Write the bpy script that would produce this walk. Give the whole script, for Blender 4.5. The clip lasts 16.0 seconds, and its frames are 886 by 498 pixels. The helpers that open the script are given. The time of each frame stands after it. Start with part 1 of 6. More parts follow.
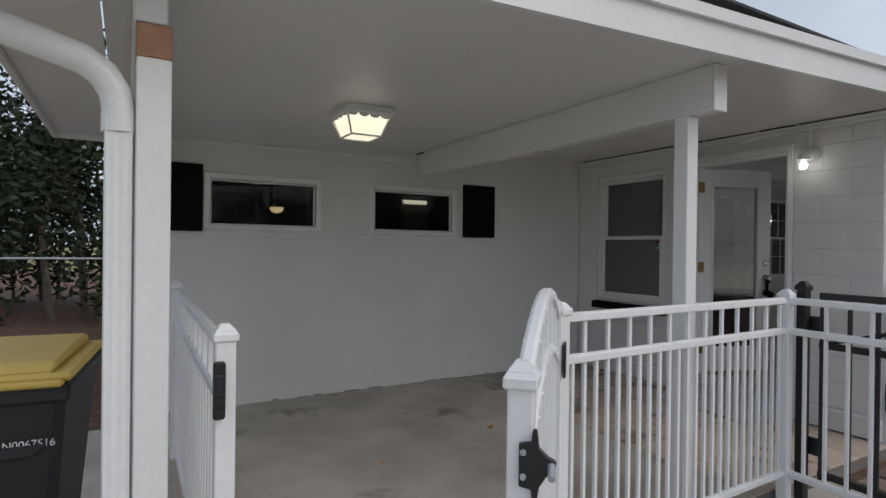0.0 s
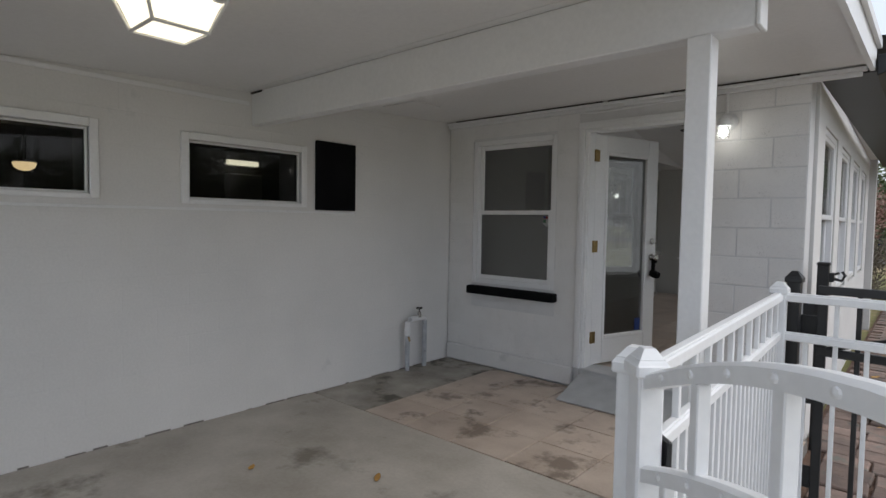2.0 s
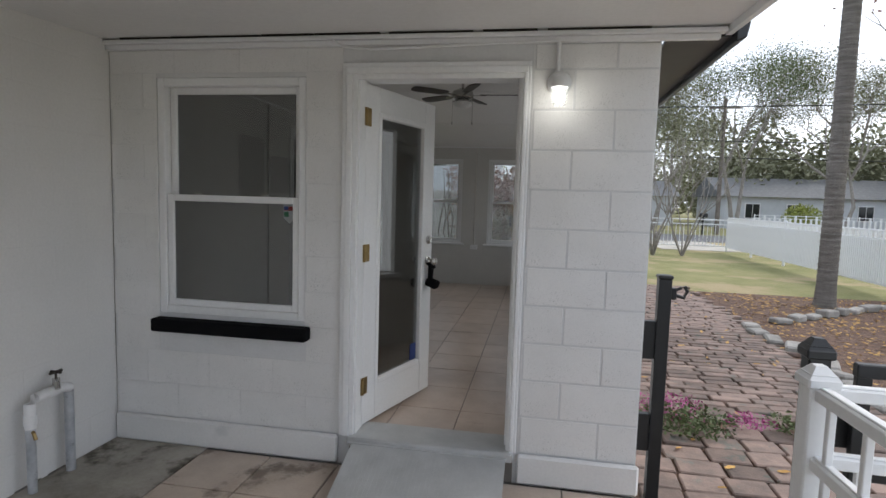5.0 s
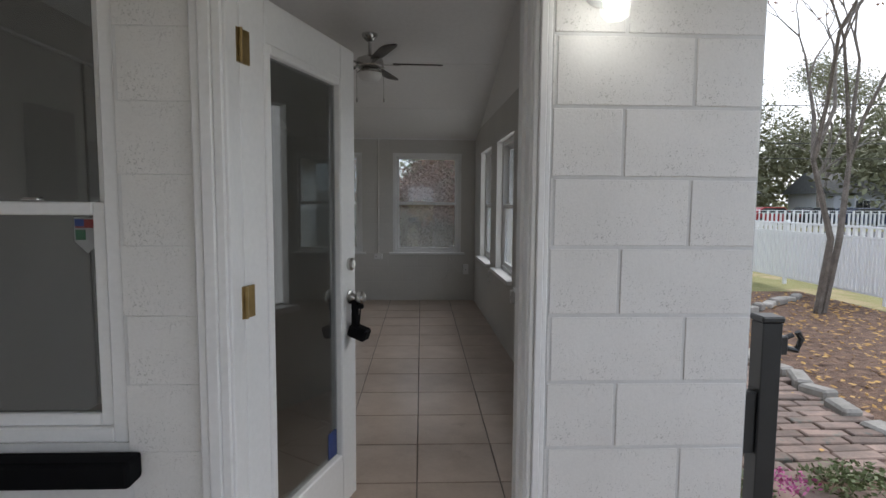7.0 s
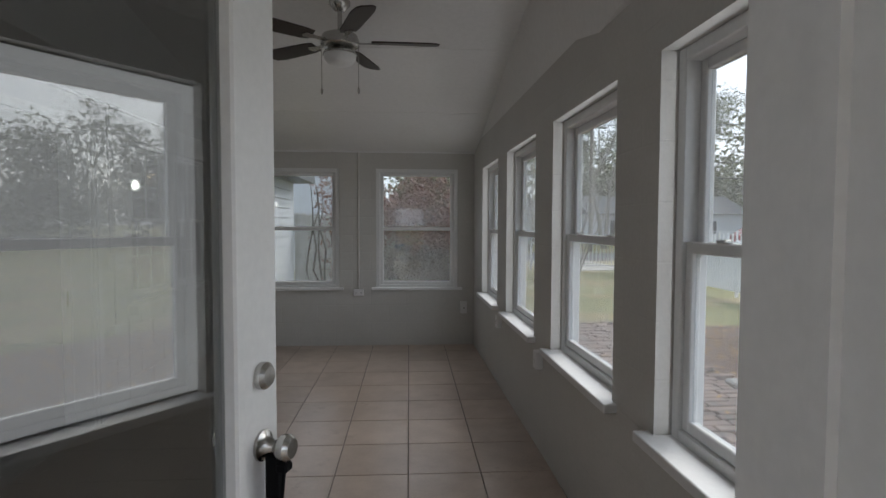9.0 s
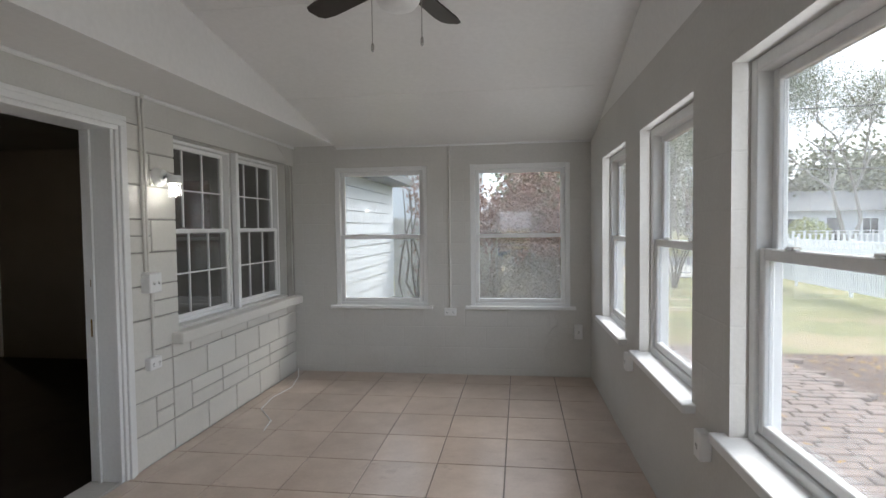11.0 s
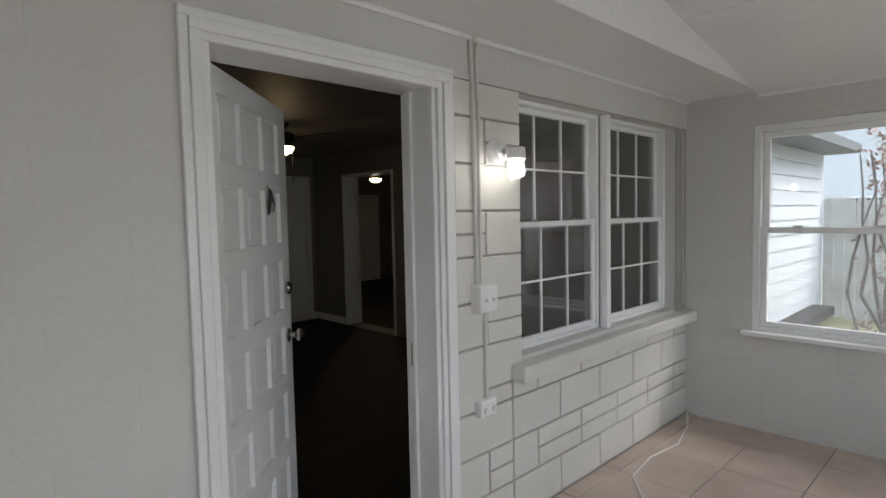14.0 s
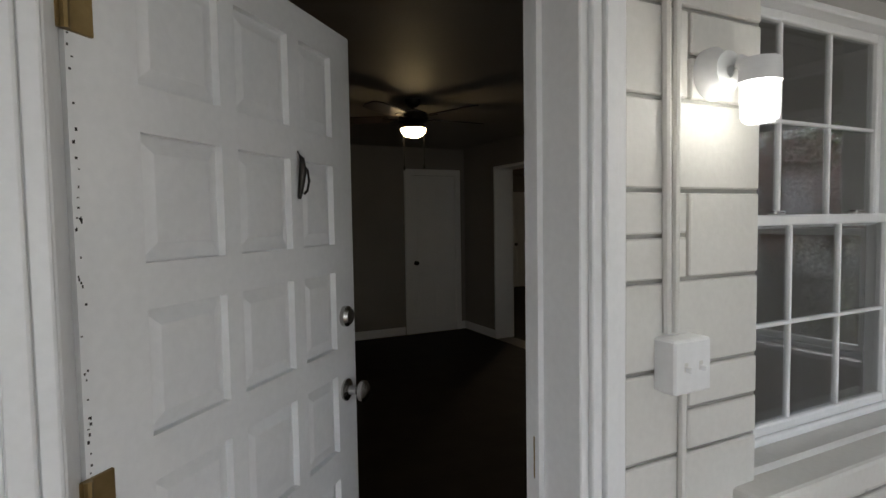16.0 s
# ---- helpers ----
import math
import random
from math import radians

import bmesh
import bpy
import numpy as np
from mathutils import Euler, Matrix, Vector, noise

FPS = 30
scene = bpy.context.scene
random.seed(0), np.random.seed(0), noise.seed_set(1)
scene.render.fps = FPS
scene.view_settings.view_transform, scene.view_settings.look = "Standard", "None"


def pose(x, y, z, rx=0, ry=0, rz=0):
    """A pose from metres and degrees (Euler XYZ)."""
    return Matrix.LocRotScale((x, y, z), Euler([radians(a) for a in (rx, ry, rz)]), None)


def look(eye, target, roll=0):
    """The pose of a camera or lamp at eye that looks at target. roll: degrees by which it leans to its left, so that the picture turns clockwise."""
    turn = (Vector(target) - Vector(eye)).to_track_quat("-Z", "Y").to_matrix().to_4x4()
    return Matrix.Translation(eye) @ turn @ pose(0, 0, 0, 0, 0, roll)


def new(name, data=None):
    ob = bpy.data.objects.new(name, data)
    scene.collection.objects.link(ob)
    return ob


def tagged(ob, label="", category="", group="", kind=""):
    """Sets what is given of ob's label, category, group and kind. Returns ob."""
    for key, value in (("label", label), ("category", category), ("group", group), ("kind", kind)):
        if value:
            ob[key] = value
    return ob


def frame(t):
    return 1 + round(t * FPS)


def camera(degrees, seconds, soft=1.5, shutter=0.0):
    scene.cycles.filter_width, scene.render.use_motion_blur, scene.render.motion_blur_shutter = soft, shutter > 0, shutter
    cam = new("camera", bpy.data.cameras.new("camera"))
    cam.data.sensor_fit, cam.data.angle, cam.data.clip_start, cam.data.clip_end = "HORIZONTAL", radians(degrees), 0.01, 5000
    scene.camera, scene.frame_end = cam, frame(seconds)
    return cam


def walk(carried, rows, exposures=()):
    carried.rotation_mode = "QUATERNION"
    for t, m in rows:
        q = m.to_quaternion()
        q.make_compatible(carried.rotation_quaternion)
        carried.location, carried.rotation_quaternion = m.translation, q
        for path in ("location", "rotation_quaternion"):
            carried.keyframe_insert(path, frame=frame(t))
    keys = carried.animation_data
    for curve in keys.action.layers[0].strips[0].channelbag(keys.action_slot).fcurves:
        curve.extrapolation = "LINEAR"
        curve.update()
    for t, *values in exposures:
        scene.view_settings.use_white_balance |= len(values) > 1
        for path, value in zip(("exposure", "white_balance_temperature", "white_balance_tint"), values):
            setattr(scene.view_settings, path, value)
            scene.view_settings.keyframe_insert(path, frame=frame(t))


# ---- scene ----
cam = camera(77.6, 16.0)
PATH = [
    (0, (4.919, -4.702, 1.365), (3.185, -3.705, 1.357), 0.7),
    (0.5, (4.544, -4.672, 1.39), (2.893, -3.544, 1.347), 0.8),
    (1, (4.229, -4.575, 1.377), (2.691, -3.299, 1.31), 0.9),
    (1.5, (3.958, -4.436, 1.402), (2.535, -3.033, 1.311), 1.0),
    (2, (3.673, -4.267, 1.391), (2.354, -2.766, 1.292), 0.9),
    (2.5, (3.443, -4.104, 1.41), (2.231, -2.517, 1.302), 1.2),
    (3, (3.228, -3.888, 1.425), (2.123, -2.224, 1.317), 1.2),
    (3.5, (3.031, -3.694, 1.447), (2.072, -1.942, 1.344), 1.3),
    (4, (2.82, -3.486, 1.491), (2.069, -1.635, 1.387), 1.4),
    (4.5, (2.674, -3.214, 1.525), (2.127, -1.295, 1.385), 1.6),
    (5, (2.513, -2.914, 1.522), (2.176, -0.951, 1.342), 1.7),
    (5.2, (2.448, -2.793, 1.525), (2.178, -0.822, 1.321), 1.7),
    (7.3, (2.049, -1.396, 1.511), (2.148, 0.596, 1.355), 0.3),
    (7.5, (2.034, -1.266, 1.516), (2.141, 0.726, 1.371), 0.3),
    (8, (2.02, -0.928, 1.525), (2.145, 1.064, 1.403), 0.3),
    (8.2, (2.018, -0.801, 1.544), (2.152, 1.192, 1.43), 0.3),
    (10.3, (2.206, 0.412, 1.557), (2.152, 2.41, 1.484), -0.6),
    (10.5, (2.213, 0.525, 1.561), (2.097, 2.521, 1.49), -0.6),
    (11, (2.155, 0.749, 1.579), (1.88, 2.729, 1.5), -0.7),
    (11.5, (2.11, 0.951, 1.595), (1.615, 2.887, 1.51), -0.9),
    (12, (2.04, 1.159, 1.598), (1.297, 3.013, 1.503), -1.1),
    (12.5, (1.967, 1.376, 1.617), (0.947, 3.093, 1.523), -1.3),
    (13, (1.847, 1.564, 1.603), (0.624, 3.144, 1.507), -1.3),
    (13.5, (1.688, 1.783, 1.609), (0.341, 3.258, 1.511), -1.3),
    (14, (1.547, 2.017, 1.631), (0.11, 3.403, 1.51), -1.2),
    (14.5, (1.401, 2.263, 1.649), (-0.113, 3.564, 1.517), -1.2),
    (15, (1.227, 2.464, 1.638), (-0.382, 3.643, 1.491), -1.3),
    (15.5, (1.005, 2.637, 1.612), (-0.701, 3.672, 1.492), -1.1),
    (16, (0.784, 2.808, 1.591), (-1.005, 3.696, 1.485), -0.9),
]
SKY = 0.10
SUN = 0.8
WINDOW = 0.90
EXPOSURES = [(0.0, 0.06), (1.0, 0.40), (2.5, 0.70), (3.5, 0.86), (4.2, 1.05), (4.6, 1.12), (5.2, 1.12), (7.6, 1.2), (8.2, 1.2), (10.3, 2.22), (11.2, 2.48), (12.5, 2.68), (15.0, 2.58), (16.0, 2.78)]
walk(cam, [(t, look(e, g, r)) for t, e, g, r in PATH], EXPOSURES)

# ---- light ----
world = bpy.data.worlds.new("overcast_sky")
scene.world = world
world.use_nodes = True
wn = world.node_tree.nodes
sky = wn.new("ShaderNodeTexSky")
sky.sky_type = "NISHITA"
sky.sun_disc = False
sky.sun_elevation, sky.sun_rotation = radians(38), radians(60)
sky.air_density, sky.dust_density, sky.ozone_density = 1.0, 3.0, 1.0
wmix = wn.new("ShaderNodeMix")
wmix.data_type = "RGBA"
wmix.inputs["Factor"].default_value = 0.72
wmix.inputs["B"].default_value = (6.6, 7.2, 8.3, 1)
wnoise = wn.new("ShaderNodeTexNoise")
wnoise.inputs["Scale"].default_value = 2.2
wnoise.inputs["Detail"].default_value = 4
wramp = wn.new("ShaderNodeMapRange")
wramp.inputs["From Min"].default_value, wramp.inputs["From Max"].default_value = 0.3, 0.7
wramp.inputs["To Min"].default_value, wramp.inputs["To Max"].default_value = 0.82, 1.18
wmul = wn.new("ShaderNodeMix")
wmul.data_type, wmul.blend_type = "RGBA", "MULTIPLY"
wmul.inputs["Factor"].default_value = 1
wl = world.node_tree.links
wl.new(sky.outputs[0], wmix.inputs["A"])
wl.new(wmix.outputs["Result"], wmul.inputs["A"])
wl.new(wnoise.outputs[0], wramp.inputs["Value"])
wl.new(wramp.outputs[0], wmul.inputs["B"])
wl.new(wmul.outputs["Result"], wn["Background"].inputs["Color"])
wn["Background"].inputs["Strength"].default_value = SKY
sun_data = bpy.data.lights.new("sun", "SUN")
sun_data.energy, sun_data.angle, sun_data.color = SUN, radians(40), (1.0, 0.96, 0.9)
sun = new("sun", sun_data)
sun.matrix_world = look((14, 8, 16), (0, 0, 0))


def bulb(name, place, watts, radius, color):
    d = bpy.data.lights.new(name, "POINT")
    d.energy, d.shadow_soft_size, d.color = watts, radius, color
    o = new(name, d)
    o.location = place
    return o


def window_light(m, w, h, watts):
    """The sky's light in a window's opening."""
    d = bpy.data.lights.new("window_light", "AREA")
    d.shape, d.size, d.size_y, d.energy, d.color = "RECTANGLE", w, h, watts, (0.94, 0.97, 1.0)
    o = new("window_light", d)
    o.matrix_world = m


for y0, y1 in ((0.57, 1.489), (1.86, 2.78), (3.18, 4.12), (4.52, 5.42)):
    xw = 2.975 - 0.0188 * ((y0 + y1) / 2 - 0.2)
    window_light(look((xw, (y0 + y1) / 2, 1.48), (0, (y0 + y1) / 2, 1.48)), y1 - y0, 1.28, WINDOW * (y1 - y0))

# ---- materials ----
def nodes_of(name):
    m = bpy.data.materials.new(name)
    m.use_nodes = True
    return m, m.node_tree.nodes, m.node_tree.links, m.node_tree.nodes["Principled BSDF"]


def coords(n, l, scale, kind="Object"):
    c = n.new("ShaderNodeTexCoord")
    mp = n.new("ShaderNodeMapping")
    mp.inputs["Scale"].default_value = scale if isinstance(scale, tuple) else (scale,) * 3
    l.new(c.outputs[kind], mp.inputs[0])
    return mp.outputs[0]


def ramp_of(n, l, src, stops):
    r = n.new("ShaderNodeValToRGB")
    while len(r.color_ramp.elements) < len(stops):
        r.color_ramp.elements.new(0.5)
    for el, (p, c) in zip(r.color_ramp.elements, stops):
        el.position, el.color = p, (*c, 1)
    l.new(src, r.inputs[0])
    return r.outputs[0]


def noise_of(n, l, vec, scale, detail=5.0, rough=0.55):
    t = n.new("ShaderNodeTexNoise")
    t.inputs["Scale"].default_value, t.inputs["Detail"].default_value, t.inputs["Roughness"].default_value = scale, detail, rough
    l.new(vec, t.inputs["Vector"])
    return t.outputs[0]


def blend(n, l, fac, a, b, kind="MIX"):
    m = n.new("ShaderNodeMix")
    m.data_type, m.blend_type = "RGBA", kind
    for sock, v in (("Factor", fac), ("A", a), ("B", b)):
        if isinstance(v, (int, float)):
            m.inputs[sock].default_value = v
        elif isinstance(v, tuple):
            m.inputs[sock].default_value = (*v, 1)
        else:
            l.new(v, m.inputs[sock])
    return m.outputs["Result"]


def relief(n, l, bsdf, height, strength, distance):
    b = n.new("ShaderNodeBump")
    b.inputs["Strength"].default_value, b.inputs["Distance"].default_value = strength, distance
    l.new(height, b.inputs["Height"])
    l.new(b.outputs[0], bsdf.inputs["Normal"])


def surface(name, dark, light, rough=0.6, scale=3.0, fine=60.0, bump=0.15, depth=0.002, metal=0.0, spots=None, spot_scale=1.0, spot_at=0.6, vary=0.0, spec=0.5, stretch=1.0):
    """A surface with two scales of variation, fine relief and, where given, stains of their own shape."""
    m, n, l, b = nodes_of(name)
    v = coords(n, l, (1, 1, stretch))
    if vary:
        info, add = n.new("ShaderNodeObjectInfo"), n.new("ShaderNodeVectorMath")
        l.new(v, add.inputs[0])
        l.new(info.outputs["Location"], add.inputs[1])
        v = add.outputs[0]
    big = noise_of(n, l, v, scale)
    small = noise_of(n, l, v, fine, 3)
    c = ramp_of(n, l, big, [(0.3, dark), (0.7, light)])
    c = blend(n, l, 0.12, c, ramp_of(n, l, small, [(0.3, tuple(x * 0.6 for x in dark)), (0.7, light)]))
    if spots:
        s = noise_of(n, l, v, spot_scale, 8, 0.65)
        f = ramp_of(n, l, s, [(spot_at, (0, 0, 0)), (spot_at + 0.08, (1, 1, 1))])
        c = blend(n, l, f, c, spots)
    if vary:
        o = n.new("ShaderNodeObjectInfo")
        k = n.new("ShaderNodeMapRange")
        k.inputs["To Min"].default_value, k.inputs["To Max"].default_value = 1 - vary, 1 + vary
        l.new(o.outputs["Random"], k.inputs["Value"])
        c = blend(n, l, 1.0, c, k.outputs[0], "MULTIPLY")
    l.new(c, b.inputs["Base Color"])
    b.inputs["Roughness"].default_value, b.inputs["Metallic"].default_value = rough, metal
    b.inputs["Specular IOR Level"].default_value = spec
    relief(n, l, b, small, bump, depth)
    return m


def blockwork(m, axis, strength=0.35):
    """Adds the faint relief of painted-over block courses to a wall paint."""
    n, l = m.node_tree.nodes, m.node_tree.links
    bsdf = n["Principled BSDF"]
    old = bsdf.inputs["Normal"].links[0].from_node
    co, sp, cb_ = n.new("ShaderNodeTexCoord"), n.new("ShaderNodeSeparateXYZ"), n.new("ShaderNodeCombineXYZ")
    br = n.new("ShaderNodeTexBrick")
    br.inputs["Scale"].default_value, br.inputs["Brick Width"].default_value, br.inputs["Row Height"].default_value = 1.0, 0.4064, 0.2032
    br.inputs["Mortar Size"].default_value, br.inputs["Mortar Smooth"].default_value = 0.006, 0.8
    br.inputs["Color1"].default_value = br.inputs["Color2"].default_value = (1, 1, 1, 1)
    br.inputs["Mortar"].default_value = (0, 0, 0, 1)
    wv = n.new("ShaderNodeTexNoise")
    wv.inputs["Scale"].default_value = 2.0
    mu = n.new("ShaderNodeMath")
    mu.operation = "MULTIPLY"
    l.new(co.outputs["Object"], sp.inputs[0])
    l.new(sp.outputs["Y" if axis == "x" else "X"], cb_.inputs[0])
    l.new(sp.outputs["Z"], cb_.inputs[1])
    l.new(cb_.outputs[0], br.inputs["Vector"])
    l.new(co.outputs["Object"], wv.inputs["Vector"])
    l.new(br.outputs["Color"], mu.inputs[0])
    l.new(wv.outputs[0], mu.inputs[1])
    bu = n.new("ShaderNodeBump")
    bu.inputs["Strength"].default_value, bu.inputs["Distance"].default_value = strength, 0.006
    l.new(mu.outputs[0], bu.inputs["Height"])
    l.new(old.outputs[0], bu.inputs["Normal"])
    l.new(bu.outputs[0], bsdf.inputs["Normal"])
    return m


def glowing(name, color, strength):
    m, n, l, b = nodes_of(name)
    b.inputs["Base Color"].default_value = (0.9, 0.9, 0.88, 1)
    b.inputs["Emission Color"].default_value, b.inputs["Emission Strength"].default_value = (*color, 1), strength
    return m


def pane_glass(name, tint=(0.93, 0.95, 0.94), gloss=0.9, haze=0.0, base=0.045):
    m, n, l, b = nodes_of(name)
    n.remove(b)
    tr, gl, mx, fr = n.new("ShaderNodeBsdfTransparent"), n.new("ShaderNodeBsdfGlossy"), n.new("ShaderNodeMixShader"), n.new("ShaderNodeLayerWeight")
    tr.inputs[0].default_value = (*tint, 1)
    gl.inputs["Roughness"].default_value = 0.0
    gl.inputs["Color"].default_value = (gloss, gloss, gloss, 1)
    fr.inputs["Blend"].default_value = 0.5
    pw_, ad = n.new("ShaderNodeMath"), n.new("ShaderNodeMath")
    pw_.operation, ad.operation = "POWER", "MULTIPLY_ADD"
    pw_.inputs[1].default_value, ad.inputs[1].default_value, ad.inputs[2].default_value = 5.0, 1.0 - base, base
    l.new(fr.outputs["Facing"], pw_.inputs[0])
    l.new(pw_.outputs[0], ad.inputs[0])
    l.new(ad.outputs[0], mx.inputs[0])
    l.new(tr.outputs[0], mx.inputs[1])
    l.new(gl.outputs[0], mx.inputs[2])
    out = mx.outputs[0]
    if haze:
        df, m2 = n.new("ShaderNodeBsdfTranslucent"), n.new("ShaderNodeMixShader")
        df.inputs[0].default_value = (0.8, 0.82, 0.84, 1)
        v = coords(n, l, 1.0)
        h = n.new("ShaderNodeMapRange")
        h.inputs["To Min"].default_value, h.inputs["To Max"].default_value = haze * 0.4, haze * 1.6
        l.new(noise_of(n, l, v, 3.0), h.inputs["Value"])
        l.new(h.outputs[0], m2.inputs[0])
        l.new(out, m2.inputs[1])
        l.new(df.outputs[0], m2.inputs[2])
        out = m2.outputs[0]
    l.new(out, n["Material Output"].inputs[0])
    return m


WHITE = surface("white_masonry_paint", (0.66, 0.66, 0.665), (0.74, 0.74, 0.74), 0.55, 1.6, 90, 0.25, 0.002, spec=0.35)
WALLP = surface("white_house_wall_paint", (0.655, 0.648, 0.635), (0.745, 0.735, 0.72), 0.6, 1.2, 70, 0.25, 0.003, spots=(0.58, 0.58, 0.57), spot_scale=2.2, spot_at=0.66, spec=0.3)
blockwork(WALLP, "x", 0.30)
CEIL = surface("white_ceiling_paint", (0.70, 0.69, 0.68), (0.76, 0.75, 0.74), 0.42, 1.0, 40, 0.06, 0.001)
CEILS = surface("vaulted_ceiling_paint", (0.72, 0.71, 0.70), (0.78, 0.77, 0.76), 0.30, 0.8, 30, 0.08, 0.001)
GREIGE = surface("greige_wall_paint", (0.55, 0.54, 0.518), (0.61, 0.60, 0.577), 0.55, 1.3, 60, 0.3, 0.003, spec=0.35)
GREIGEN = blockwork(surface("greige_far_wall_paint", (0.55, 0.54, 0.518), (0.61, 0.60, 0.577), 0.55, 1.3, 60, 0.3, 0.003, spec=0.35), "y", 0.45)
blockwork(GREIGE, "x", 0.25)
GREIGE2 = surface("greige_block_paint", (0.60, 0.585, 0.55), (0.66, 0.645, 0.61), 0.45, 2.0, 60, 0.3, 0.002, vary=0.03)
BLOCKP = surface("painted_block", (0.70, 0.692, 0.68), (0.765, 0.757, 0.745), 0.5, 3.0, 140, 0.3, 0.003, vary=0.02, spots=(0.60, 0.60, 0.6), spot_scale=9, spot_at=0.70)


def pitted(m, scale, at, strength):
    """Adds the small open pores of concrete block under paint."""
    n, l = m.node_tree.nodes, m.node_tree.links
    bsdf = n["Principled BSDF"]
    col, nor = bsdf.inputs["Base Color"].links[0].from_socket, bsdf.inputs["Normal"].links[0].from_socket
    v = coords(n, l, 1.0)
    where = ramp_of(n, l, noise_of(n, l, v, 7.0, 3), [(0.42, (0, 0, 0)), (0.62, (1, 1, 1))])
    pore = ramp_of(n, l, noise_of(n, l, v, scale, 2, 0.4), [(at, (1, 1, 1)), (at + 0.05, (0, 0, 0))])
    mask = blend(n, l, where, (1.0, 1.0, 1.0), pore)
    l.new(blend(n, l, 1.0, col, blend(n, l, mask, (0.66, 0.66, 0.65), (1.0, 1.0, 1.0)), "MULTIPLY"), bsdf.inputs["Base Color"])
    b = n.new("ShaderNodeBump")
    b.inputs["Strength"].default_value, b.inputs["Distance"].default_value = strength, 0.004
    l.new(mask, b.inputs["Height"])
    l.new(nor, b.inputs["Normal"])
    l.new(b.outputs[0], bsdf.inputs["Normal"])
    return m


pitted(BLOCKP, 240, 0.62, 0.6)
JOINT = surface("joint_paint", (0.60, 0.60, 0.60), (0.68, 0.68, 0.68), 0.6, 4.0, 80, 0.3, 0.002)
# paler copy of grey_bark: the far trees' hazy light is in its colour
FARBARK = surface("hazed_grey_bark", (0.20, 0.18, 0.16), (0.34, 0.31, 0.28), 0.95, 8.0, 40, 1.0, 0.02)
GAPSHADE = surface("gap_shade", (0.015, 0.013, 0.011), (0.05, 0.045, 0.04), 0.9, 6.0, 60, 0.3, 0.002, spec=0.1)
# much darker than joint_paint: the grooves' shade is in this colour
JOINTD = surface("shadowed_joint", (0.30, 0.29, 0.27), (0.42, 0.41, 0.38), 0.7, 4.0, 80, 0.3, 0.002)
TRIM = surface("white_gloss_trim", (0.74, 0.745, 0.75), (0.80, 0.80, 0.80), 0.35, 2.0, 50, 0.08, 0.001)
VINYL = surface("white_vinyl", (0.76, 0.77, 0.78), (0.82, 0.825, 0.83), 0.35, 2.0, 40, 0.04, 0.001, spots=(0.52, 0.53, 0.5), spot_scale=14, spot_at=0.72)
BLACK = surface("black_paint", (0.004, 0.004, 0.005), (0.008, 0.008, 0.009), 0.8, 3.0, 60, 0.15, 0.002, spec=0.08)
BLACKM = surface("black_metal", (0.008, 0.009, 0.010), (0.016, 0.017, 0.019), 0.42, 5.0, 80, 0.1, 0.001)
DARKP = surface("black_plastic", (0.008, 0.009, 0.011), (0.018, 0.019, 0.022), 0.55, 6.0, 150, 0.4, 0.002)
YELLOW = surface("yellow_plastic", (0.52, 0.36, 0.07), (0.62, 0.45, 0.12), 0.45, 4.0, 90, 0.2, 0.002, spots=(0.40, 0.30, 0.10), spot_scale=6, spot_at=0.62)
CONC = surface("stained_concrete", (0.32, 0.29, 0.245), (0.52, 0.485, 0.43), 0.7, 1.7, 45, 0.4, 0.004, spots=(0.20, 0.18, 0.145), spot_scale=1.1, spot_at=0.585)
CONCD = surface("dirty_concrete", (0.19, 0.17, 0.14), (0.45, 0.42, 0.37), 0.75, 2.6, 45, 0.5, 0.004, spots=(0.09, 0.08, 0.062), spot_scale=2.0, spot_at=0.55)
TILEP = surface("porch_tile", (0.40, 0.32, 0.26), (0.57, 0.48, 0.40), 0.5, 3.2, 70, 0.25, 0.002, spots=(0.21, 0.165, 0.13), spot_scale=2.6, spot_at=0.55, vary=0.08)
TILES = surface("sunroom_tile", (0.44, 0.35, 0.29), (0.56, 0.46, 0.39), 0.28, 5.0, 60, 0.12, 0.001, spots=(0.40, 0.315, 0.26), spot_scale=4, spot_at=0.62, vary=0.06)
GROUT = surface("grey_grout", (0.16, 0.145, 0.13), (0.24, 0.22, 0.20), 0.85, 6.0, 80, 0.4, 0.003)
STEEL = surface("brushed_ramp_metal", (0.46, 0.47, 0.47), (0.58, 0.585, 0.585), 0.5, 6.0, 120, 0.2, 0.001, metal=0.35, stretch=1)
CHROME = surface("nickel", (0.42, 0.41, 0.39), (0.58, 0.57, 0.55), 0.25, 8.0, 60, 0.05, 0.001, metal=1.0)
BRASS = surface("tarnished_brass", (0.22, 0.15, 0.06), (0.36, 0.26, 0.12), 0.42, 14.0, 60, 0.2, 0.001, metal=0.9)
GALV = surface("galvanized_pipe", (0.34, 0.36, 0.39), (0.58, 0.60, 0.62), 0.45, 9.0, 60, 0.2, 0.001, metal=0.35, spots=(0.14, 0.13, 0.12), spot_scale=16, spot_at=0.6)
BRONZE = surface("dark_bronze", (0.02, 0.017, 0.014), (0.04, 0.034, 0.028), 0.35, 8.0, 60, 0.1, 0.001, metal=0.6)
BLADE = surface("dark_wood_blade", (0.018, 0.012, 0.010), (0.04, 0.026, 0.020), 0.4, 8.0, 80, 0.1, 0.001)
BAREWOOD = surface("bare_wood", (0.30, 0.15, 0.09), (0.45, 0.25, 0.16), 0.7, 12.0, 80, 0.3, 0.002)
